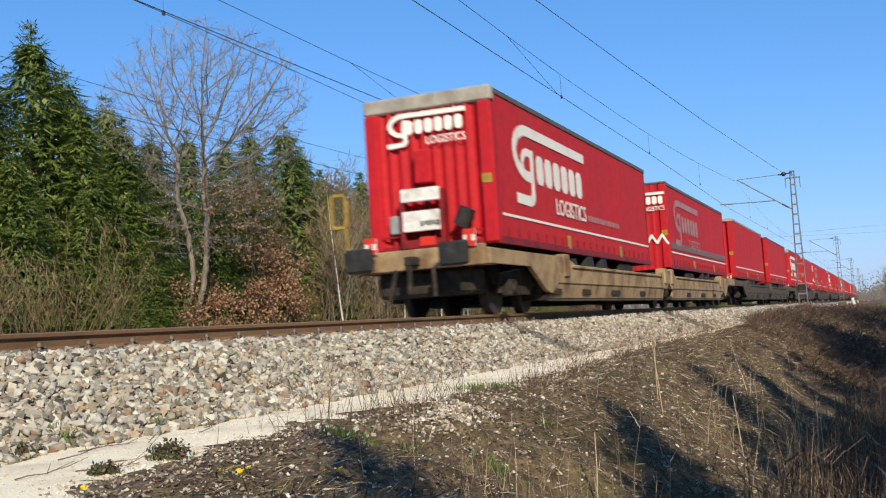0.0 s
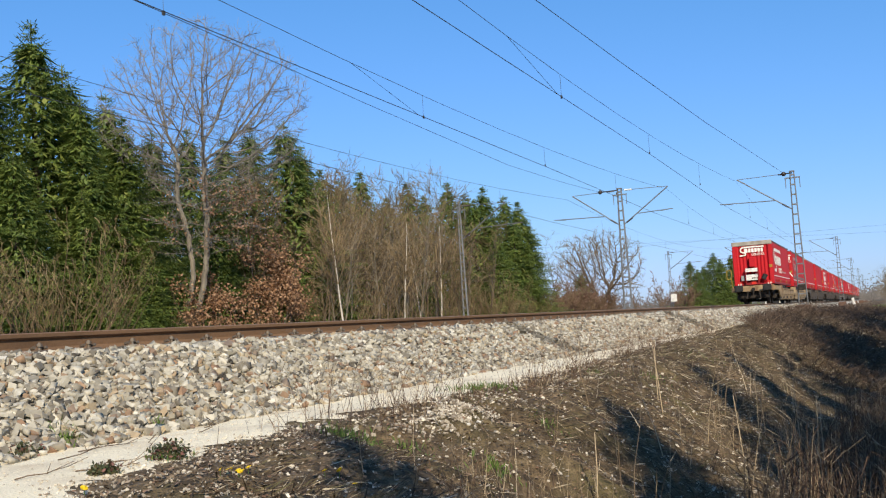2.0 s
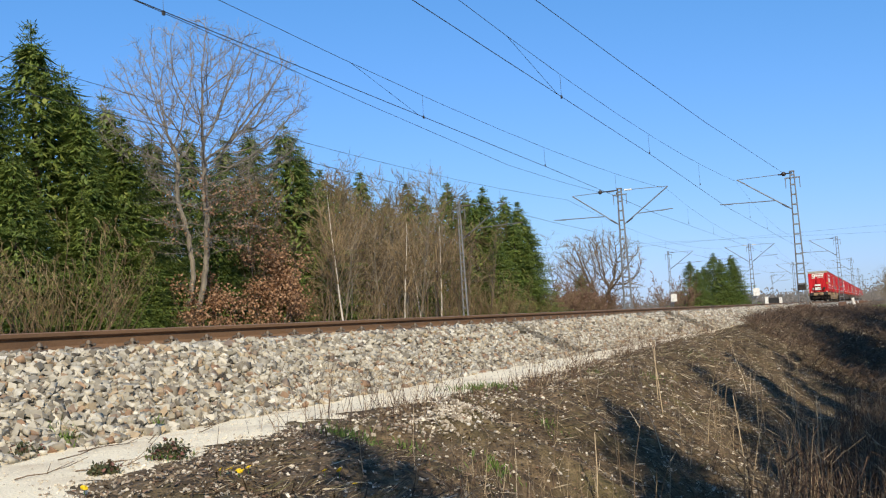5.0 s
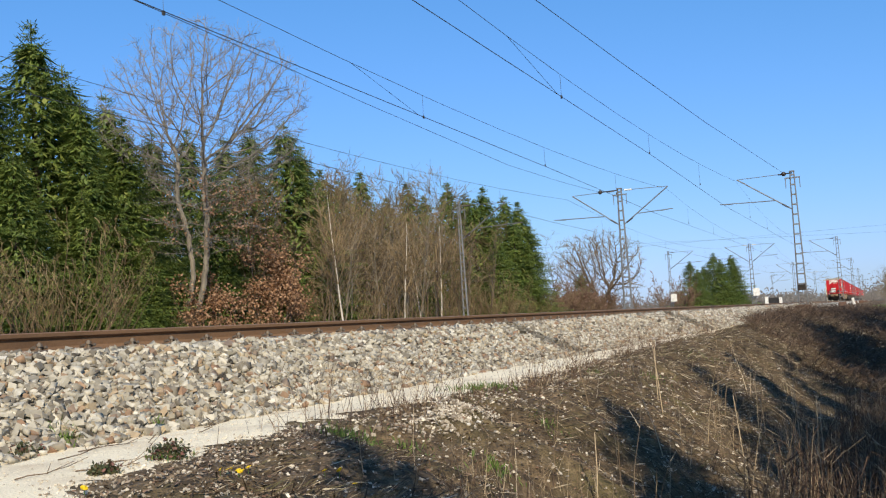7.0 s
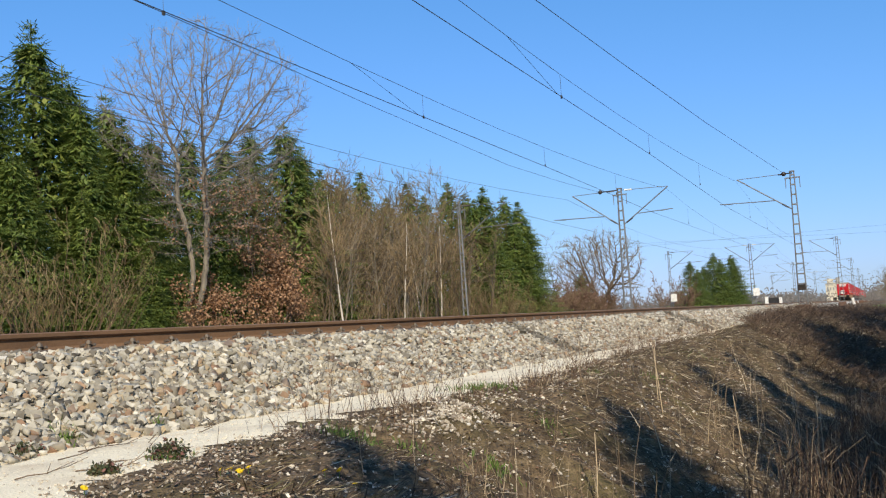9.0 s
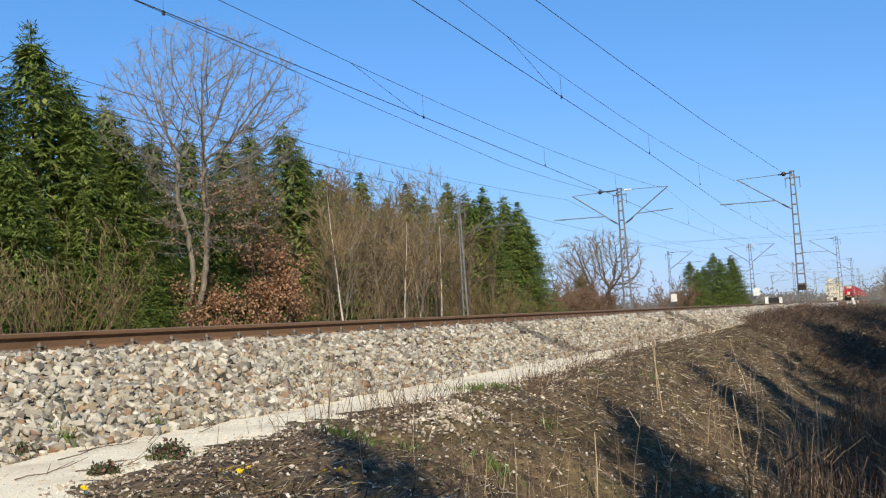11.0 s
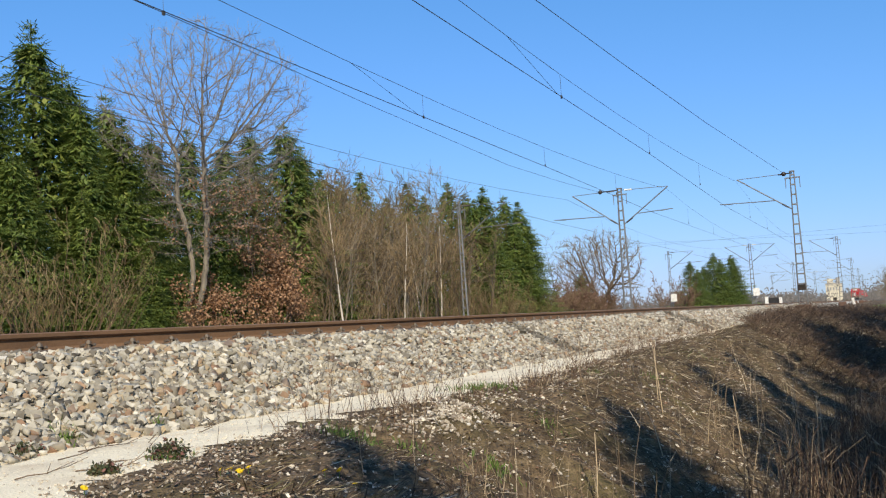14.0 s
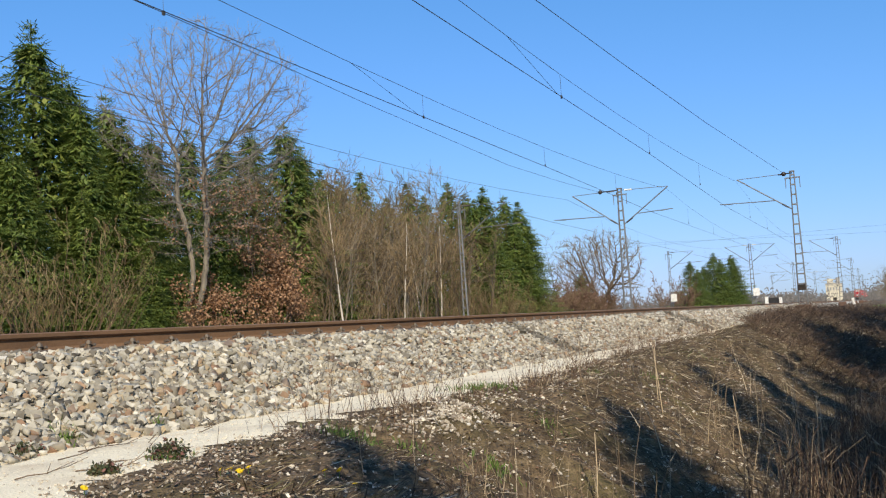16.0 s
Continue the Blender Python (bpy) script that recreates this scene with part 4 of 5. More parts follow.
def grown_tree(seed, stems, domes, tip=0.007, step=0.2, pull=1.9, near=0.42, twig=None, bark=None, sprays=2, thick=0.2):
    """A tree whose branches grow step by step towards free points inside its crown. stems: polylines from the foot up;
    domes: crown ellipsoids (centre, radii, points)."""
    rng = np.random.default_rng(seed)
    pos, par = [], []
    for line in stems:
        last = -1
        for a, b in zip(line, line[1:]):
            a, b = np.array(a, float), np.array(b, float)
            n = max(2, int(np.linalg.norm(b - a) / step))
            for i in range(n):
                pos.append(a + (b - a) * i / n + rng.normal(0, 0.015, 3))
                par.append(last)
                last = len(pos) - 1
    goal = []
    for c, rad, n in domes:
        v = rng.normal(0, 1, (n, 3))
        v /= np.linalg.norm(v, axis=1)[:, None]
        goal.append(np.array(c) + v * np.array(rad) * (rng.random((n, 1)) ** 0.4))
    goal = np.concatenate(goal)
    best, who, seen = np.full(len(goal), 1e9), np.zeros(len(goal), int), 0
    for _ in range(90):
        fresh = np.array(pos[seen:])
        d = np.linalg.norm(goal[:, None, :] - fresh[None, :, :], axis=2)
        j = d.argmin(axis=1)
        dm = d[np.arange(len(goal)), j]
        better = dm < best
        best[better], who[better] = dm[better], j[better] + seen
        seen = len(pos)
        keep = best > near
        goal, best, who = goal[keep], best[keep], who[keep]
        act = best < pull * 1.6
        if not len(goal) or not act.any():
            break
        for k in np.unique(who[act]):
            w = goal[act][who[act] == k] - pos[k]
            w = (w / np.linalg.norm(w, axis=1)[:, None]).sum(axis=0)
            back = np.array(pos[k]) - pos[par[k]] if par[k] >= 0 else np.array([0, 0, step])
            w = w / (np.linalg.norm(w) + 1e-9) + 0.55 * back / (np.linalg.norm(back) + 1e-9) + rng.normal(0, 0.16, 3) + np.array([0, 0, 0.08])
            pos.append(np.array(pos[k]) + w / np.linalg.norm(w) * step)
            par.append(int(k))
    n = len(pos)
    pos = np.array(pos)
    flow, main, most = np.zeros(n), np.full(n, -1), np.zeros(n)
    for i in range(n - 1, -1, -1):
        flow[i] = max(flow[i], 1.0)
        if par[i] >= 0:
            flow[par[i]] += flow[i]
            if flow[i] > most[par[i]]:
                most[par[i]], main[par[i]] = flow[i], i
    rad = np.minimum(thick, tip * flow ** 0.44)
    limbs, twigs, ends = Soup(), Soup(), []
    for i in range(n):
        if par[i] >= 0 and main[par[i]] == i:
            continue
        chain = [i] if par[i] < 0 else [par[i], i]
        while main[chain[-1]] >= 0:
            chain.append(main[chain[-1]])
        if len(chain) < 2:
            continue
        rr = rad[chain].copy()
        if par[i] >= 0:
            rr[0] = rr[1]
        rr[-1] = tip * 0.6
        limbs.tube(pos[chain], rr, 8 if rr[0] > 0.08 else (5 if rr[0] > 0.02 else 3))
    for i in range(n):
        if flow[i] > 14 or par[i] < 0:
            continue
        d0 = pos[i] - pos[par[i]]
        d0 = d0 / (np.linalg.norm(d0) + 1e-9)
        ends.append(pos[i])
        for _ in range(sprays):
            d = d0 + rng.normal(0, 0.48, 3) + np.array([0, 0, 0.25])
            d /= np.linalg.norm(d)
            L = rng.uniform(0.9, 2.4) * step
            q = pos[i] + d * L * 0.5
            e = q + (d + rng.normal(0, 0.25, 3) + np.array([0, 0, 0.15])) * L * 0.5
            twigs.tube([pos[i], q, e], [tip * 0.6, tip * 0.5, tip * 0.36], 3)
    return limbs.mesh("trunk", bark or OAK_BARK), twigs.mesh("crown", twig or TWIG_PALE), np.array(ends)


def slim_meshes(seed, h, bark, twig, stems=1, lean=0.08, kids=(0, 4, 4, 13), spread=0.5, thick=1.0, wobble=0.05, rise=0.5, least=0.0058, first=2):
    rng = np.random.default_rng(seed)
    limbs, twigs, ends = Soup(), Soup(), []
    for k in range(stems):
        a = rng.uniform(0, 6.28)
        off = 0.0 if stems == 1 else rng.uniform(0.05, 0.55)
        d = np.array([lean * math.cos(a), lean * math.sin(a), 1.0])
        d = d / np.linalg.norm(d)
        hh = h * (1 if k == 0 else rng.uniform(0.55, 0.95))
        p = np.array([off * math.cos(a), off * math.sin(a), -0.3])
        n, pts, rad = 8, [], []
        r0 = (0.0085 * hh + 0.012) * thick
        for i in range(n + 1):
            pts.append(p.copy())
            rad.append(r0 * (1 - 0.85 * i / n))
            d = d + rng.normal(0, wobble, 3) + np.array([0, 0, 0.03])
            d /= np.linalg.norm(d)
            p = p + d * hh / n
        limbs.tube(pts, rad, 5)
        for j in range(kids[3]):
            i = int(rng.integers(first, n + 1))
            v = np.array([rng.normal(0, 0.6), rng.normal(0, 0.6), rng.uniform(rise, rise + 0.6)])
            v /= np.linalg.norm(v)
            branching(rng, twigs if first > 2 else limbs, twigs, pts[i], v, hh * 0.24 * (1.25 - 0.6 * i / n), rad[i] * 0.5 + 0.004, 2, spread, 0.06, kids, 0.6, ends, least)
    return limbs.mesh("trunk", bark), twigs.mesh("crown", twig), np.array(ends)


def leaf_cloud(rng, points, count, size, mat, name="leaves", jitter=0.15):
    s = Soup()
    for _ in range(count):
        p = points[rng.integers(len(points))] + rng.normal(0, jitter, 3)
        d = rng.normal(0, 1, 3)
        d /= np.linalg.norm(d)
        e = np.cross(d, rng.normal(0, 1, 3))
        e /= np.linalg.norm(e) + 1e-9
        k = size * rng.uniform(0.6, 1.25)
        s.diamond(p, p + d * k, k * 0.33, e)
    return s.mesh(name, mat)


def build_forest():
    rng = np.random.default_rng(11)
    kinds = [spruce_mesh(np.random.default_rng(20 + k), 12.0, r, thin) for k, (r, thin) in enumerate(((3.5, 0.0), (3.1, 0.05), (3.9, 0.05), (2.8, 0.1)))]
    light = spruce_mesh(np.random.default_rng(31), 12.0, 3.2, 0.1, 1.5)
    light2 = spruce_mesh(np.random.default_rng(33), 12.0, 3.5, 0.0, 1.5)
    front = [(-24, 34.4, 13.7), (-24, 31.6, 11.9), (-25, 37.3, 12.6), (-22, 34.8, 10.3), (-26, 41.4, 12.2), (-22, 37.4, 9.8), (-24, 42.1, 10.3),
             (-28, 50.7, 12.2), (-26, 51.3, 11.5), (-25, 52.5, 12.4), (-23, 52.9, 12.4), (-24, 56.5, 11.6), (-23.4, 28.8, 11.4), (-25.5, 33.0, 10.6)]
    mid = [(-26, 62.5, 10.9), (-27, 67.2, 10.8), (-27, 70.5, 11.7), (-26, 72.7, 9.9), (-27, 79.1, 11.7), (-28, 84.9, 11.4), (-27, 87.9, 12.7),
           (-25, 86.9, 11.4), (-23, 85.9, 11.6), (-22, 88.3, 11.0), (-20.5, 87.5, 10.2), (-20.2, 88.8, 8.8)]
    fill = [(-21.5, 30.5, 7.5), (-21, 33.5, 6.2), (-22.5, 39.5, 7.2), (-23, 45.5, 8.5), (-24.5, 48.5, 8.4), (-22.5, 50.3, 6.5), (-21.6, 53.8, 7.0), (-22.5, 82, 10.2), (-21.0, 82, 9.0), (-20.2, 85, 8.4), (-19.6, 86.2, 6.4), (-20.0, 80, 6.8), (-19.6, 33.0, 3.4), (-19.8, 35.3, 2.9), (-19.4, 47.6, 3.0), (-20.5, 36.6, 4.6)]
    for i, (x, y, top) in enumerate(front + mid + fill):
        trunk, crown = kinds[i % 4] if y < 58 else (light, light2)[i % 2]
        s = (top + 0.15) / 12.0
        plant_tree("spruce_tree", "tall dark green spruce tree at the wood's edge", "tree", "spruces", trunk, crown, x, y, (s * (1.3 if s < 0.75 else (1.36 if y > 60 else 1.24)), s), i * 67)
    for i in range(9):
        x, y = -28.5 - 3 * rng.random(), 44 + i * 5.2 + rng.uniform(-1, 1)
        trunk, crown = light
        s = rng.uniform(0.68, 0.84) if y > 58 else rng.uniform(0.62, 0.86)
        plant_tree("spruce_tree", "dark green spruce tree inside the wood", "tree", "spruces", trunk, crown, x, y, (s * 1.1, s), i * 41)
    sparse = spruce_mesh(np.random.default_rng(35), 12.0, 3.2, 0.6, 1.6, 200)
    # conifers beside and behind the camera, whose shadows lie on the bank and in the ditch
    for i in range(17):
        trunk, crown = sparse if i < 3 or i == 9 else light
        s = (1.0, 1.13, 0.92, 1.05)[i % 4] * ((0.66, 0.86)[i] if i < 2 else 1)
        plant_tree("spruce_tree", "spruce tree on the other side of the ditch", "tree", "ditch spruces", trunk, crown, 13.4 + 1.4 * ((i * 0.618) % 1) + (1.4 if i in (4, 5) else -0.1 if i == 3 else 0), -12.5 + i * 2.9, (s * (1.05 if i == 3 else 0.8), s), i * 31)
    # far group of conifers
    for i, (x, y, top) in enumerate(((-19, 167, 7.7), (-18.4, 189, 9.8), (-16.9, 201.6, 10.0), (-20, 188, 7.6), (-16.2, 199, 8.0), (-22, 113, 5.0), (-17.6, 192, 8.6), (-18.6, 172, 6.6))):
        trunk, crown = light2
        plant_tree("spruce_tree", "dark conifer standing among far bushes", "tree", "far conifers", trunk, crown, x, y, (top / 12 * 1.8, top / 12), i * 53)


def build_bare_trees():
    rng = np.random.default_rng(5)
    tr, cr, ends = grown_tree(8, [[(0, 0, -0.3), (-0.05, 0, 1.6), (0.15, 0.1, 3.0), (0.05, 0, 4.6), (-0.35, -0.1, 6.4), (-0.3, 0, 8.3)],
                                  [(0.1, 0, 1.0), (0.75, -0.1, 2.3), (1.0, 0, 4.2), (0.95, 0.1, 6.0), (1.05, 0, 8.2)]],
                              [((1.05, 0.2, 9.9), (4.85, 4.4, 4.15), 2500), ((0.3, 0, 5.9), (4.4, 3.6, 2.6), 240)], 0.0088, near=0.34, sprays=3)
    low = ends[(ends[:, 2] < 6.8) & (ends[:, 0] > 0.2)]
    leaves = leaf_cloud(rng, low, 900, 0.12, DEAD_LEAF) if len(low) else None
    plant_tree("oak_tree", "large bare oak tree with pale grey branches", "tree", "", tr, cr, -20.2, 39.2, (1.0, 1.0), 0, [("leaves", leaves)] if leaves else [])
    # young oak that keeps its brown leaves
    for x, y, h, turn, n in ((-18.5, 44.7, 4.3, 0, 4600), (-18.4, 42.9, 3.4, 70, 3400), (-19.0, 40.2, 3.0, 120, 1900), (-19.6, 38.0, 2.6, 30, 800), (-20.5, 46.0, 6.6, 200, 1500)):
        a, b, e = slim_meshes(int(h * 10), h, BARK, TWIG, 3, 0.22, (0, 4, 5, 9))
        e = e[e[:, 2] > (0.3 if h < 6 else 3.8)]
        plant_tree("young_oak", "young oak keeping its dry brown leaves", "tree", "young oaks", a, b, x, y, (1, 1), turn, [("leaves", leaf_cloud(rng, e, n, 0.135, DEAD_LEAF, jitter=0.2))])
    # birches and slender bare trees of the thicket
    slim = [slim_meshes(40 + k, 7.2, (BIRCH, BARK, BARK, OAK_BARK)[k], (TWIG, TWIG, TWIG_GREEN, TWIG)[k], 1 if k == 0 else 2, 0.02 if k == 0 else 0.12, (0, 4, 4, 20) if k == 0 else (0, 4, 4, 13), 0.45, 0.72 if k == 0 else 0.66, 0.03 if k == 0 else 0.055, 0.75, 0.0075, 3 if k == 0 else 2) for k in range(4)]
    for i, (x, y, h) in enumerate(((-18, 49.2, 7.4), (-18, 56.8, 6.4), (-19, 64.9, 6.9), (-19, 61.6, 6.4))):
        plant_tree("birch_tree", "slender bare birch with white bark", "tree", "birches", slim[0][0], slim[0][1], x, y, (h / 7.2, h / 7.2), i * 97)
    for i in range(38):
        y = 48.5 + 25 * (i + rng.random()) / 38
        x = -18.2 - 6.5 * rng.random()
        h = rng.uniform(5.4, 8.2) + (x < -21) * 1.5
        k = 1 + i % 3
        plant_tree("bare_tree", "slender bare brown tree in the thicket", "tree", "thicket trees", slim[k][0], slim[k][1], x, y, (h / 7.2 * 1.1, h / 7.2), i * 71)
    for i in range(16):
        x, y, h = -24.5 - 2 * rng.random(), 57 + 1.3 * i, rng.uniform(8.4, 10.2)
        k = 1 + i % 3
        plant_tree("bare_tree", "tall bare brown tree inside the wood", "tree", "thicket trees", slim[k][0], slim[k][1], x, y, (h / 7.2, h / 7.2), i * 47)
    bush = [slim_meshes(60 + k, 3.6, (TWIG_STEM, TWIG_STEM, TWIG_STEM)[k], (TWIG, TWIG_GREEN, TWIG_RED)[k], 15, 0.55, (0, 3, 2, 4), 0.34, 0.42, 0.05, 1.1, 0.0048, 3) for k in range(3)]
    bush.append(slim_meshes(63, 3.6, TWIG_STEM, TWIG_RED, 15, 0.36, (0, 3, 2, 3), 0.4, 0.5, 0.04, 0.9, 0.016))
    spots = [(-17.2, 25.2, 3.9, 0), (-17.0, 26.6, 4.1, 1), (-17.4, 28.2, 4.3, 0), (-17.2, 29.4, 3.8, 1), (-17.0, 23.6, 3.3, 0), (-18.2, 27.2, 4.4, 1)]
    for i in range(22):
        spots.append((-17.4 - 1.6 * rng.random(), 46.5 + i * 1.9, rng.uniform(2.2, 3.6), i % 2))
    for i in range(14):
        spots.append((-19.0 - 4.0 * rng.random(), 94 + i * 1.5, rng.uniform(2.8, 3.9), 3))
    for i in range(12):
        spots.append((-18.5 - 2.5 * rng.random(), 90 + i * 2.6, rng.uniform(2.4, 4.2), 3))
    for i in range(14):
        spots.append((-17.6 - 4 * rng.random(), 136 + i * 6, rng.uniform(3.0, 5.2), 3))
    for i in range(7):
        spots.append((-22.5 - 2.0 * rng.random(), 104 + i * 3.4, rng.uniform(3.2, 4.4), 3))
    for i, (x, y, h, k) in enumerate(spots):
        plant_tree("bare_bush", "bare brown bush of many thin stems", "bush", "bushes", bush[k][0], bush[k][1], x, y, (h / 3.6 * 1.15, h / 3.6), i * 59)
    # leafy tree added out of view so its shadow falls on the knoll
    a, b, e = slim_meshes(77, 5.05, BARK, TWIG, 1, 0.01, (0, 3, 4, 12), 0.5, 1.0, 0.012, 0.4, 0.006, 5)
    plant_tree("young_oak", "unseen young oak added to shade the knoll", "tree", "young oaks", a, b, 8.2, 0.0, (0.46, 1.0), 0,
               [("leaves", leaf_cloud(rng, e[e[:, 2] > 3.3], 1500, 0.15, DEAD_LEAF, jitter=0.15))])
    t2, c2, _ = grown_tree(17, [[(0, 0, -0.3), (-0.2, 0, 1.2), (-0.6, 0, 2.6)], [(0, 0, 0.6), (0.8, 0, 2.2), (1.4, 0.3, 3.2)]],
                           [((0.1, 0, 5.0), (5.0, 4.2, 3.5), 1500), ((0.2, 0, 2.9), (4.9, 3.8, 1.4), 330)], 0.02, 0.26, 2.1, 0.45, TWIG, BARK, 2, 0.26)
    plant_tree("bare_tree", "wide bare tree by the far track", "tree", "", t2, c2, -20.2, 113.4, (1.03, 1.12), 20)
    for i, (x, y, s) in enumerate(((-27, 118, 1.2), (-25, 122, 1.1), (-20, 205, 1.0), (8.6, 150, 0.55), (9.0, 158, 0.62), (8.7, 166, 0.6), (9.4, 174, 0.7), (9.0, 185, 0.72), (8.4, 143, 0.4))):
        plant_tree("bare_tree", "bare brown tree far along the line", "tree", "far bare trees", slim[1 + i % 3][0], slim[1 + i % 3][1], x, y, (s * 1.5, s), y * 7)


def build_foreground():
    rng = np.random.default_rng(9)

    def spot(x0, x1, y0, y1):
        x, y = rng.uniform(x0, x1), y0 + (y1 - y0) * rng.random() ** 1.5
        return x, y

    litter, chips, straw, grass, weeds = Soup(), Soup(), Soup(), Soup(), Soup()
    # dead leaves and twig bits on the bank
    k = 0
    while k < 72000:
        x, y = spot(3.6, 8.2, 3.4, 34)
        if x < path_edge(y) + 0.05 * rng.normal():
            continue
        k += 1
        z = ground_z(x, y)
        p = np.array([x, y, z + 0.012])
        a = rng.uniform(0, 6.28)
        d = np.array([math.cos(a), math.sin(a), rng.uniform(-0.35, 0.55)])
        e = np.array([-math.sin(a), math.cos(a), rng.uniform(-0.5, 0.5)])
        L = rng.uniform(0.008, 0.036) * (1 + y / 30)
        litter.diamond(p, p + d * L, L * rng.uniform(0.12, 0.4), e)
    # pale chips of stone
    k = 0
    while k < 11000:
        x, y = spot(3.5, 8.0, 3.4, 32)
        e = path_edge(y)
        if x < e - 0.3 or (x > e + 0.5 and rng.random() > 0.6 + 0.4 * noise.noise((x * 0.8, y * 0.5, 3))):
            continue
        k += 1
        chips.add(stone_shape(rng, rng.uniform(0.010, 0.036) * (1.6 if rng.random() < 0.08 else 1) * (0.62 if y < 6.5 else 1)) + (x, y, ground_z(x, y) + 0.006), CUBE_TRI)
    for _ in range(900):
        x, y = 3.98 + rng.normal(0, 0.09), 8.5 + rng.normal(0, 0.5)
        chips.add(stone_shape(rng, rng.uniform(0.012, 0.04)) + (x, y, ground_z(x, y) + 0.008), CUBE_TRI)
    # dry stalks: dense towards the ditch, thin along the path
    def stalk(x, y, h, r, lean=0.12, side=2, soup=None):
        heap = soup or straw
        z = ground_z(x, y)
        p = np.array([x, y, z - 0.02])
        d = np.array([rng.normal(0, lean), rng.normal(0, lean), 1.0])
        pts, rad = [p], [r]
        for i in range(3):
            d = d + rng.normal(0, 0.06, 3)
            p = p + d / np.linalg.norm(d) * h / 3
            pts.append(p)
            rad.append(r * (1 - 0.28 * (i + 1)))
        heap.tube(pts, rad, 3)
        for _ in range(side):
            q = pts[int(rng.integers(1, 4))]
            v = np.array([rng.normal(0, 0.6), rng.normal(0, 0.6), 0.7])
            heap.tube([q, q + v * h * 0.10, q + v * h * 0.2], [r * 0.6, r * 0.5, r * 0.3], 3)

    for _ in range(620):
        x, y = rng.uniform(5.2, 8.0), 7.5 + 11 * rng.random() ** 1.2
        if x < 6.2 + 0.8 * noise.noise((y * 0.5, 0, 0)) and rng.random() < 0.75:
            continue
        stalk(x, y, rng.uniform(0.45, 1.15), rng.uniform(0.0025, 0.006))
    for _ in range(150):
        x, y = rng.normal(5.35, 0.3), rng.uniform(5.2, 8.2)
        stalk(x, y, rng.uniform(0.2, 0.5), rng.uniform(0.0015, 0.0032), 0.16, 1, weeds if rng.random() < 0.5 else None)
    for _ in range(160):
        x, y = rng.uniform(4.2, 7.8), 8 + 20 * rng.random()
        stalk(x, y, rng.uniform(0.2, 0.75), rng.uniform(0.002, 0.0045))
    for _ in range(750):
        y = 6.2 + 26 * rng.random() ** 1.3
        x = path_edge(y) + rng.normal(0.08, 0.2)
        if noise.noise((y * 0.55, 2.0, 0)) < -0.12 and y < 16:
            continue
        stalk(x, y, rng.uniform(0.12, 0.5) * (1 + y / 60), rng.uniform(0.0016, 0.0034), 0.3, 3, weeds if rng.random() < 0.8 else None)
    for _ in range(2600):
        x, y = spot(3.9, 8.2, 5, 40)
        if x < path_edge(y) or noise.noise((x * 0.7, y * 0.4, 8)) < 0.02:
            continue
        stalk(x, y, rng.uniform(0.06, 0.28), rng.uniform(0.0018, 0.004), 0.55, 0)
    for cx, cy, spread, n in ((3.62, 8.2, 0.2, 110), (3.85, 9.5, 0.25, 120), (3.95, 10.8, 0.3, 130), (3.95, 12.2, 0.25, 60), (3.75, 14.2, 0.4, 110), (3.5, 17.5, 0.5, 160), (3.4, 21, 0.6, 150), (3.5, 26.5, 0.6, 160)):
        for _ in range(n):
            x, y = cx + rng.normal(0, 0.11), cy + rng.normal(0, spread)
            stalk(x, y, rng.uniform(0.05, 0.2) * (0.8 + cy / 40), rng.uniform(0.0016, 0.003) * (0.7 + cy / 20), 0.45, 0, weeds)
    # brambles on the cross bank and right slope: arching canes with short side shoots
    bramble = Soup()

    def cane(x, y, L, r):
        p = np.array([x, y, ground_z(x, y) - 0.02])
        a = rng.uniform(0, 6.28)
        d = np.array([math.cos(a) * 0.4, math.sin(a) * 0.4, 1.2])
        pts = [p]
        for i in range(4):
            d = d + np.array([math.cos(a) * 0.22, math.sin(a) * 0.22, -0.27]) + rng.normal(0, 0.12, 3)
            p = p + d / np.linalg.norm(d) * L / 4
            pts.append(p)
        bramble.tube(pts, [r, r * 0.9, r * 0.8, r * 0.6, r * 0.4], 3)
        q = pts[int(rng.integers(1, 4))]
        bramble.diamond(q, q + np.array([rng.normal(0, 0.6), rng.normal(0, 0.6), rng.uniform(0.2, 0.9)]) * L * 0.35, r * 0.8, np.array([1.0, 0, 0]))

    for _ in range(7600):
        x, y = rng.uniform(2.6, 9.2), 27 + 33 * rng.random() ** 1.15
        if x < 3.7 - (y - 32) * 0.1 + 0.5 * noise.noise((y * 0.4, 5.0, 0)) + 1.6 * smooth(34, 27, y):
            continue
        cane(x, y, rng.uniform(0.35, 0.95), rng.uniform(0.004, 0.009))
    # thatch of dead grass combed down the slope, in tufts
    thatch, k = Soup(), 0
    while k < 74000:
        x, y = rng.uniform(3.0, 8.6), 4.0 + 42 * rng.random() ** 1.35
        near = smooth(15, 8, y)
        if x < path_edge(y) + 0.12 + 0.5 * near * rng.random() or rng.random() < 0.45 * near:
            continue
        if noise.noise((x * 0.55 - y * 0.12, y * 0.85, 2.0)) + 0.45 * noise.noise((x * 2.2, y * 2.2, 5.0)) < -0.14 + 0.3 * rng.normal():
            continue
        k += 1
        L = rng.uniform(0.06, 0.24) * (0.75 + y / 40)
        dx, dy = rng.uniform(0.5, 1.0), rng.normal(-0.10, 0.6)
        z0, z1 = ground_z(x, y), ground_z(x + dx * L, y + dy * L)
        p = np.array([x, y, z0 + rng.uniform(0.0, 0.03)])
        q = np.array([x + dx * L, y + dy * L, z1 + rng.uniform(0.0, 0.22) * (0.4 + L)])
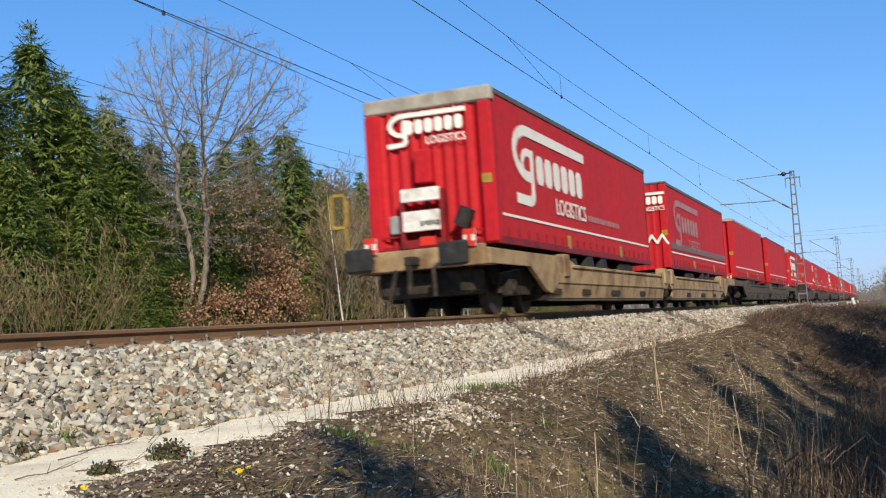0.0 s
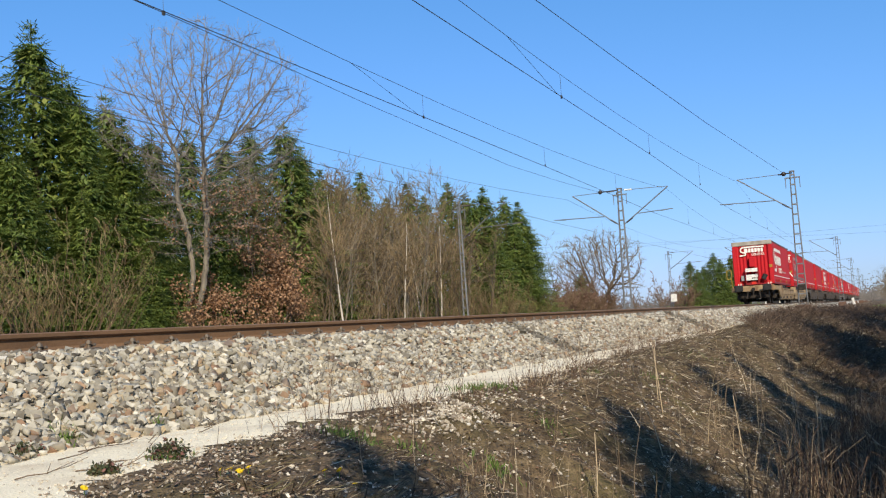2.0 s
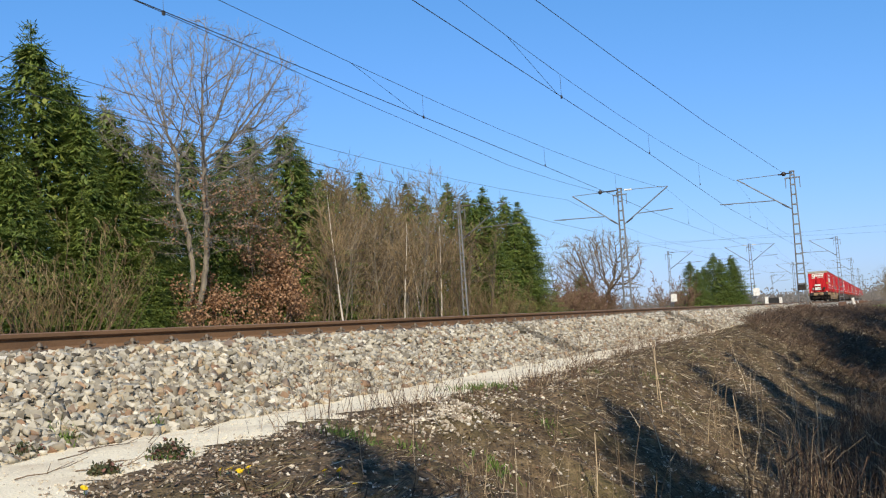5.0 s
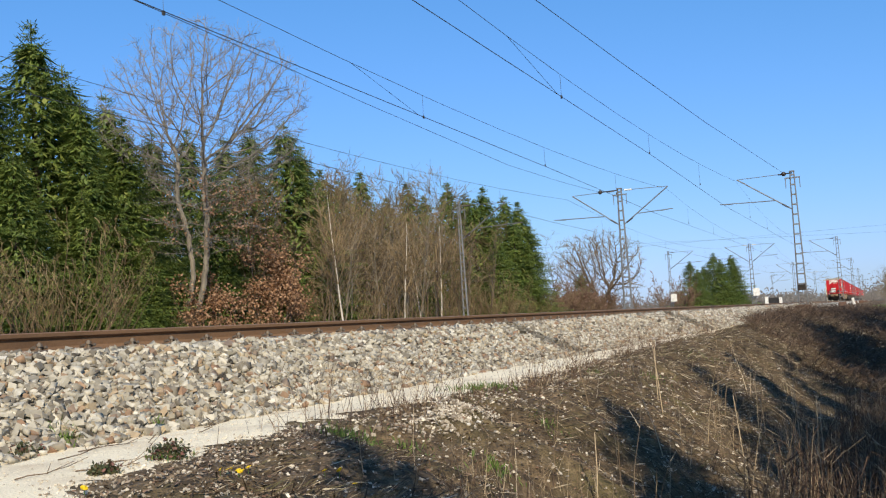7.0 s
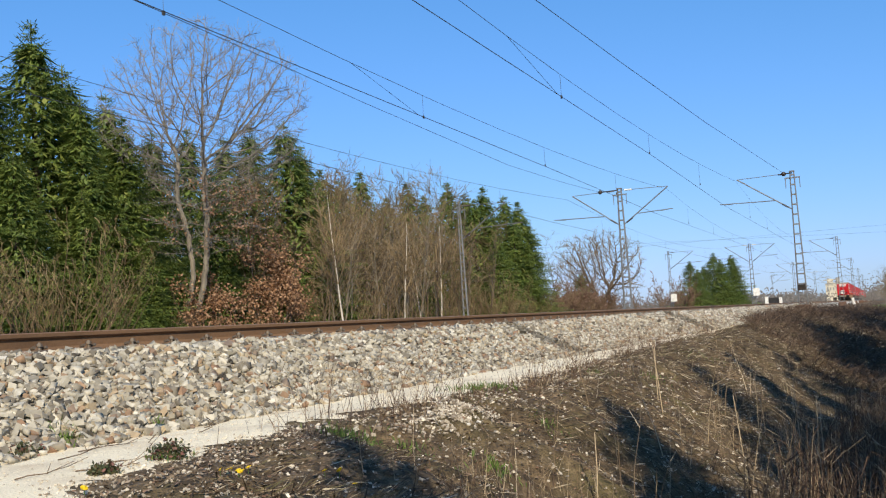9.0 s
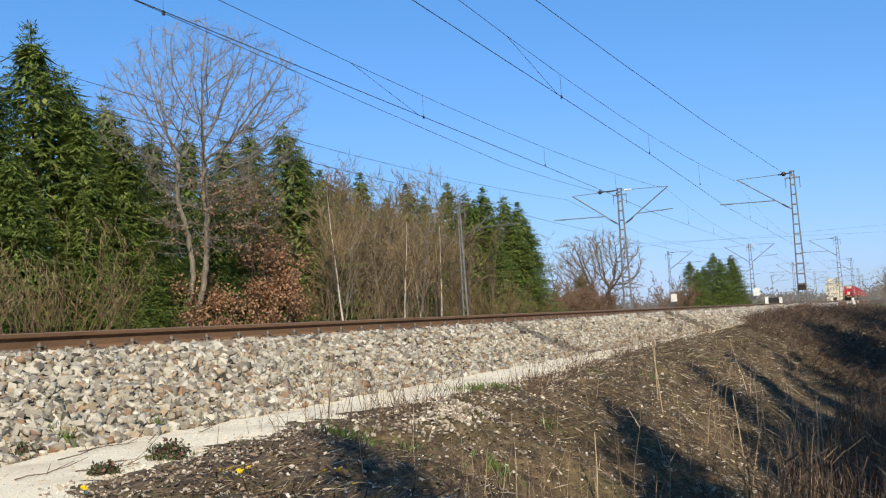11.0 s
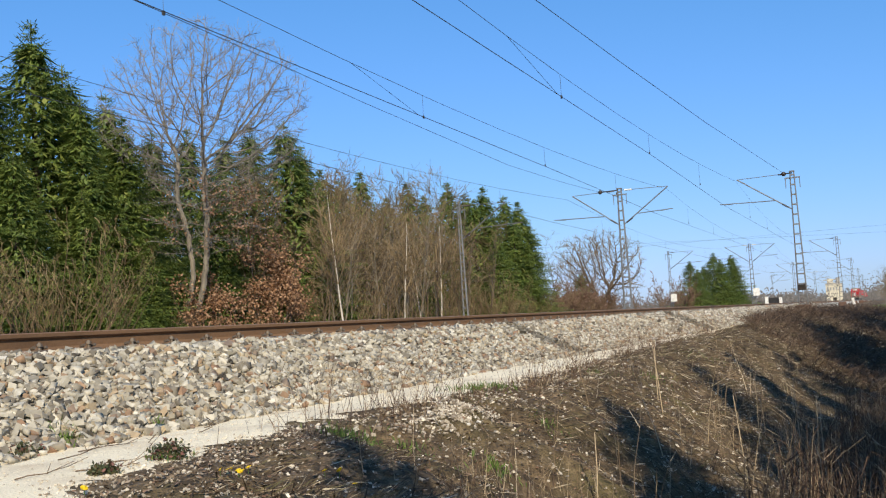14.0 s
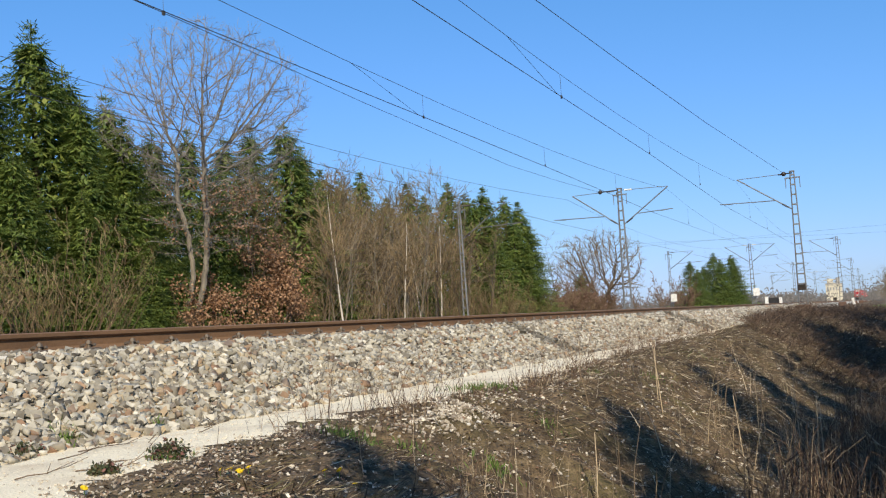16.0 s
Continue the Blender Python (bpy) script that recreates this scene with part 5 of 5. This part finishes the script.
        thatch.diamond(p, q, rng.uniform(0.0022, 0.005) * (0.7 + y / 22), np.array([-dy * 0.6, 0.6, rng.uniform(0.3, 0.9)]))
    # dense stand of red-brown weeds in the ditch
    for _ in range(3200):
        x, y = rng.uniform(5.6, 8.3), rng.uniform(8.0, 21)
        if x < 6.1 + 0.05 * (y - 8) + 0.5 * noise.noise((y * 0.7, 0, 0)):
            continue
        stalk(x, y, rng.uniform(0.4, 1.0), rng.uniform(0.003, 0.007), 0.14, 2, weeds)
    grains = Soup()
    for _ in range(2800):
        y = 3 + 19 * rng.random() ** 1.4
        x = rng.uniform(2.5, path_edge(y) + 0.15)
        grains.add(stone_shape(rng, rng.uniform(0.005, 0.016) * (2.4 if rng.random() < 0.02 else 1)) + (x, y, ground_z(x, y) + 0.007), CUBE_TRI)
    # tufts of green
    tufts = [(3.87, 6.61, 0.12, 150), (3.99, 6.76, 0.12, 110), (4.3, 6.89, 0.10, 110), (4.6, 7.61, 0.10, 190), (4.49, 9.39, 0.10, 70), (2.40, 5.62, 0.10, 120), (3.67, 9.76, 0.20, 130), (3.77, 10.14, 0.18, 110),
             (2.43, 6.59, 0.07, 60), (4.41, 14.8, 0.25, 90), (4.07, 13.0, 0.16, 70), (3.76, 4.86, 0.07, 60), (4.1, 7.1, 0.2, 90), (4.3, 20, 0.3, 90)]
    for x, y, r, n in tufts:
        for _ in range(n):
            a, q = rng.uniform(0, 6.28), abs(rng.normal(0, r))
            px, py = x + q * math.cos(a), y + q * math.sin(a)
            p = np.array([px, py, max(ground_z(px, py), ballast_z(px) if px < 2.5 else -9)])
            d = np.array([rng.normal(0, 0.4), rng.normal(0, 0.4), 1.0])
            grass.diamond(p, p + d * rng.uniform(0.02, 0.07) * (1 + r), 0.005, np.array([math.cos(a * 3), math.sin(a * 3), 0.1]))
    for soup, nm, mat, lab in ((litter, "leaf_litter", LITTER, "brown dead leaves and twig bits on the bank"), (chips, "stone_chips", CHIP, "pale stone chips scattered on the bank"),
                               (bramble, "brambles", BRAMBLE, "dark reddish brown brambles on the cross bank"), (weeds, "ditch_weeds", WEED, "dense red-brown dead weeds in the ditch"), (grains, "sand_grains", GRAIN, "pale gravel grains on the sand path"), (thatch, "dead_grass", THATCH, "matted dead grass combed down the bank"), (straw, "dry_stalks", STRAW, "dry brown weed stalks on the bank"), (grass, "grass_tufts", GRASS, "small fresh green grass tufts")):
        tagged(part_mesh(nm, soup.mesh(nm, mat), None), lab, nm.replace("_", " "), "", "stuff")
    # yellow coltsfoot flowers
    head = bmesh.new()
    for k in range(14):
        a = k * 2 * math.pi / 14
        prism(head, [(0.004 * math.cos(a - 1), 0.004 * math.sin(a - 1)), (0.024 * math.cos(a - 0.2), 0.024 * math.sin(a - 0.2)), (0.026 * math.cos(a + 0.15), 0.026 * math.sin(a + 0.15))], "z", 0.0, 0.004)
    bmesh.ops.create_uvsphere(head, u_segments=8, v_segments=5, radius=0.011)
    hm = bpy.data.meshes.new("flower_head")
    head.to_mesh(hm), head.free()
    hm.materials.append(PETAL)
    stem = rod(bmesh.new(), (0, 0, -0.02), (0, 0, 0.055), 0.003, None, 5)
    sm = bpy.data.meshes.new("stem")
    stem.to_mesh(sm), stem.free()
    sm.materials.append(GRASS)
    for i, (x, y) in enumerate(((4.37, 4.46), (4.43, 4.47), (4.30, 4.75), (4.34, 4.44), (4.36, 4.60), (4.69, 4.99), (4.79, 4.96), (4.72, 4.78), (4.08, 3.79), (4.76, 5.05), (4.39, 4.52), (4.33, 4.55))):
        f = thing("coltsfoot_flower", "small yellow coltsfoot flower on the bank", "flower", "coltsfoot flowers")
        f.matrix_basis = pose(x, y, ground_z(x, y)) @ Matrix.Scale(0.42 + 0.12 * (i % 3), 4)
        part_mesh("stem", sm, None, f)
        hd = part_mesh("flower_head", hm, None, f)
        hd.matrix_basis = pose(0, 0, 0.058, 30 + 20 * math.sin(x * 90), 15 * math.cos(y * 70), x * 900)
    # low dark rosettes at the path
    for i, (x, y, r, h) in enumerate(((2.46, 5.15, 0.11, 0.06), (3.74, 4.86, 0.10, 0.075), (3.72, 4.35, 0.07, 0.03))):
        pts = np.array([(r * math.cos(a * 2.4) * math.sqrt((a % 30) / 30), r * math.sin(a * 2.4) * math.sqrt((a % 30) / 30), h * (1 - (a % 30) / 40)) for a in range(120)])
        t = thing("low_plant", "low dark red and green plant by the path", "plant", "low plants", "", pose(x, y, max(ground_z(x, y), ballast_z(x) if x < 2.5 else -9)))
        part_mesh("leaves", leaf_cloud(rng, pts, 620, 0.024, ROSETTE, jitter=0.015), None, t)
        part("stem", rod(bmesh.new(), (0, 0, -0.03), (0, 0, h * 0.8), 0.006, None, 5), TWIG_STEM, t)
    # fallen twigs on the sand
    for i, (x, y, a, n) in enumerate(((2.75, 5.3, 75, 0.42), (2.95, 4.9, 100, 0.5), (3.45, 4.7, 50, 0.4), (3.2, 5.4, 140, 0.25), (3.0, 6.2, 95, 0.3), (3.55, 4.35, 20, 0.3), (2.7, 6.7, 110, 0.35), (3.3, 4.2, 80, 0.35))):
        s = Soup()
        p, pts = np.zeros(3), []
        for k in range(6):
            pts.append(p.copy())
            p = p + np.array([n / 5, rng.normal(0, 0.02), rng.uniform(-0.006, 0.012)])
        s.tube(pts, [0.0038 * (1 - 0.13 * k) for k in range(6)], 4)
        for k in (2, 3, 4):
            q = pts[k] + np.array([0.08, rng.choice((-1, 1)) * 0.07, 0.04])
            s.tube([pts[k], (pts[k] + q) / 2, q], [0.0024, 0.002, 0.0014], 3)
        t = part_mesh("fallen_twig", s.mesh("fallen_twig", TWIG_STEM), None)
        t.matrix_basis = pose(x, y, ground_z(x, y) + 0.014, 0, 0, a)
        tagged(t, "thin dry twig lying on the sand", "twig", "fallen twigs")
    # tall pale canes
    for i, (x, y, n, lean) in enumerate(((5.95, 11.4, 0.95, -6), (6.2, 15.5, 1.05, -4), (6.55, 13.3, 1.2, 2), (6.65, 12.6, 1.25, 1), (4.75, 13.2, 0.8, -2), (4.95, 12.4, 0.9, 3), (5.2, 8.2, 0.55, -5))):
        s = Soup()
        s.tube([(0, 0, -0.05), (0.01, 0.01, n * 0.5), (0.02, 0, n)], [0.0065, 0.006, 0.004], 5)
        t = part_mesh("dry_cane", s.mesh("dry_cane", PALE_CANE), None)
        t.matrix_basis = pose(x, y, ground_z(x, y), 0, lean, i * 40)
        tagged(t, "tall pale dry weed cane standing on the bank", "cane", "dry canes")


PALE_CANE = worn("pale_cane", (0.46, 0.37, 0.25), (0.28, 0.20, 0.13), 12, 0.85)


def build_distance():
    rng = np.random.default_rng(3)
    s = Soup()

    def clump(x, y, h, n, size):
        for _ in range(n):
            p = np.array([x + rng.normal(0, h * 0.8), y + rng.normal(0, 3), min(0.95, abs(rng.normal(0, 0.36))) * h - 0.4])
            d = rng.normal(0, 1, 3) * np.array([1, 0.3, 1])
            s.diamond(p, p + d * size, size * 0.5, np.array([d[2], 0.1, -d[0]]) / (np.linalg.norm(d) + 0.1))

    for i in range(330):
        y = rng.uniform(560, 900)
        x = -y * rng.uniform(-0.06, 0.42)
        if -30 < x < 12:
            y = 930 + rng.uniform(0, 90)
        clump(x, y, rng.uniform(6, 10.5), 210, 0.85)
    for i in range(26):
        clump(rng.uniform(9, 22), rng.uniform(290, 430), rng.uniform(4.5, 7.5), 380, 0.33)
    tagged(part_mesh("far_woods", s.mesh("far_woods", FAR_TWIG), None), "hazy brown far woods on the horizon", "woods", "", "stuff")
    # pale building beside the line
    b = thing("depot_building", "cream depot building far along the line", "building")
    b.matrix_basis = pose(-25.0, 912, 0) @ Matrix.Diagonal((0.8, 1, 0.95, 1))
    part("wall", bbox(-7.5, 0, -0.5, 7.5, 14, 14.5), CREAM, b)
    part("roof", prism(bmesh.new(), [(-7.9, 14.5), (7.9, 14.5), (7.9, 15.1), (0, 16.2), (-7.9, 15.1)], "y", -0.3, 14.3), CREAM_ROOF, b)
    part("tower", bbox(-6.0, 2, 15, -0.5, 9, 19.5, bevel=0.2), CREAM, b, "cream stair tower on the roof")
    part("tank", rod(bmesh.new(), (4.2, 5, 15), (4.2, 5, 20.2), 1.9, None, 16), CREAM_ROOF, b, "pale round roof tank")
    part("gantry", bbox(-9.5, 4, 18.2, 4.0, 5, 19.0), CREAM_ROOF, b)
    for k in range(5):
        part("window", bbox(-6.5 + 2.8 * k, -0.05, 9.6, -5.0 + 2.8 * k, 0.05, 12.2), GREYBOX, b)
    part("gate", bbox(-1.5, -0.06, 0, 2.0, 0.05, 3.6), GRIME, b)
    for x, y, w, h in ((-75, 560, 16, 4), (17, 430, 9, 4.2)):
        hs = thing("far_house", "small pale house near the horizon", "house", "far houses")
        hs.matrix_basis = pose(x, y, 0)
        part("wall", bbox(-w / 2, 0, -0.5, w / 2, 8, h), CREAM, hs)
        part("roof", prism(bmesh.new(), [(-w / 2 - 0.4, h), (w / 2 + 0.4, h), (0, h + 3)], "y", -0.4, 8.4), CREAM_ROOF, hs)
        for q in (-1, 1):
            part("window", bbox(q * w / 4 - 0.6, -0.05, 1.2, q * w / 4 + 0.6, 0.05, 2.6), GREYBOX, hs)
    # line-side cabinet and white post
    c = thing("relay_cabinet", "white and black line-side relay cabinet", "cabinet")
    c.matrix_basis = pose(-7.6, 172, -0.3) @ Matrix.Scale(0.8, 4)
    part("body", bbox(-0.9, 0, 0, 1.1, 0.7, 1.75, bevel=0.03), BLACK, c)
    part("side_panel", bbox(-1.5, -0.05, 0, -0.9, 0.7, 2.0, bevel=0.02), ENAMEL, c)
    part("side_panel", bbox(1.1, -0.05, 0, 1.6, 0.7, 1.7, bevel=0.02), ENAMEL, c)
    p = thing("marker_post", "slanting white marker post on the bank", "post")
    p.matrix_basis = pose(6.2, 62, ground_z(6.2, 62), 0, -9, 0)
    part("post", bbox(-0.07, -0.07, -0.3, 0.07, 0.07, 1.0, bevel=0.01), ENAMEL, p)
    # grass strip and lane of the field past the ditch
    co, fa = [], []
    for j in range(30):
        y = 48 + j * 5
        for i in range(8):
            x = 6.5 + i * 2.2
            co.append((x, y, ground_z(x, y) + 0.03 + 0.03 * noise.noise((x, y, 0))))
    for j in range(29):
        for i in range(7):
            a = j * 8 + i
            fa.append((a, a + 1, a + 9, a + 8))
    tagged(part_mesh("meadow", raw_mesh("meadow", co, fa, MEADOW), None, None, "green spring meadow beside the line"), kind="structure", category="meadow")


CREAM = worn("cream_render", (0.62, 0.57, 0.44), (0.48, 0.43, 0.33), 0.4, 0.9)
CREAM_ROOF = worn("pale_roof", (0.40, 0.38, 0.34), (0.3, 0.28, 0.25), 0.5, 0.8)
MEADOW = worn("meadow_grass", (0.16, 0.20, 0.05), (0.26, 0.23, 0.10), 0.3, 0.95, 0, (0.4, 0.7), 6, 0.5)


build_ground()
build_track(0.0, "track_near", "near railway track with rusty rails on concrete sleepers", -40, 700, 220, 1)
build_track(-4.2, "track_middle", "second railway track with rusty rails", -40, 700, 90, 2)
build_track(-10.0, "track_far", "third railway track with rusty rails", -40, 700, 90, 3)
build_line()
build_train()
build_forest()
build_bare_trees()
build_distance()
build_foreground()
build_ballast()
motions()
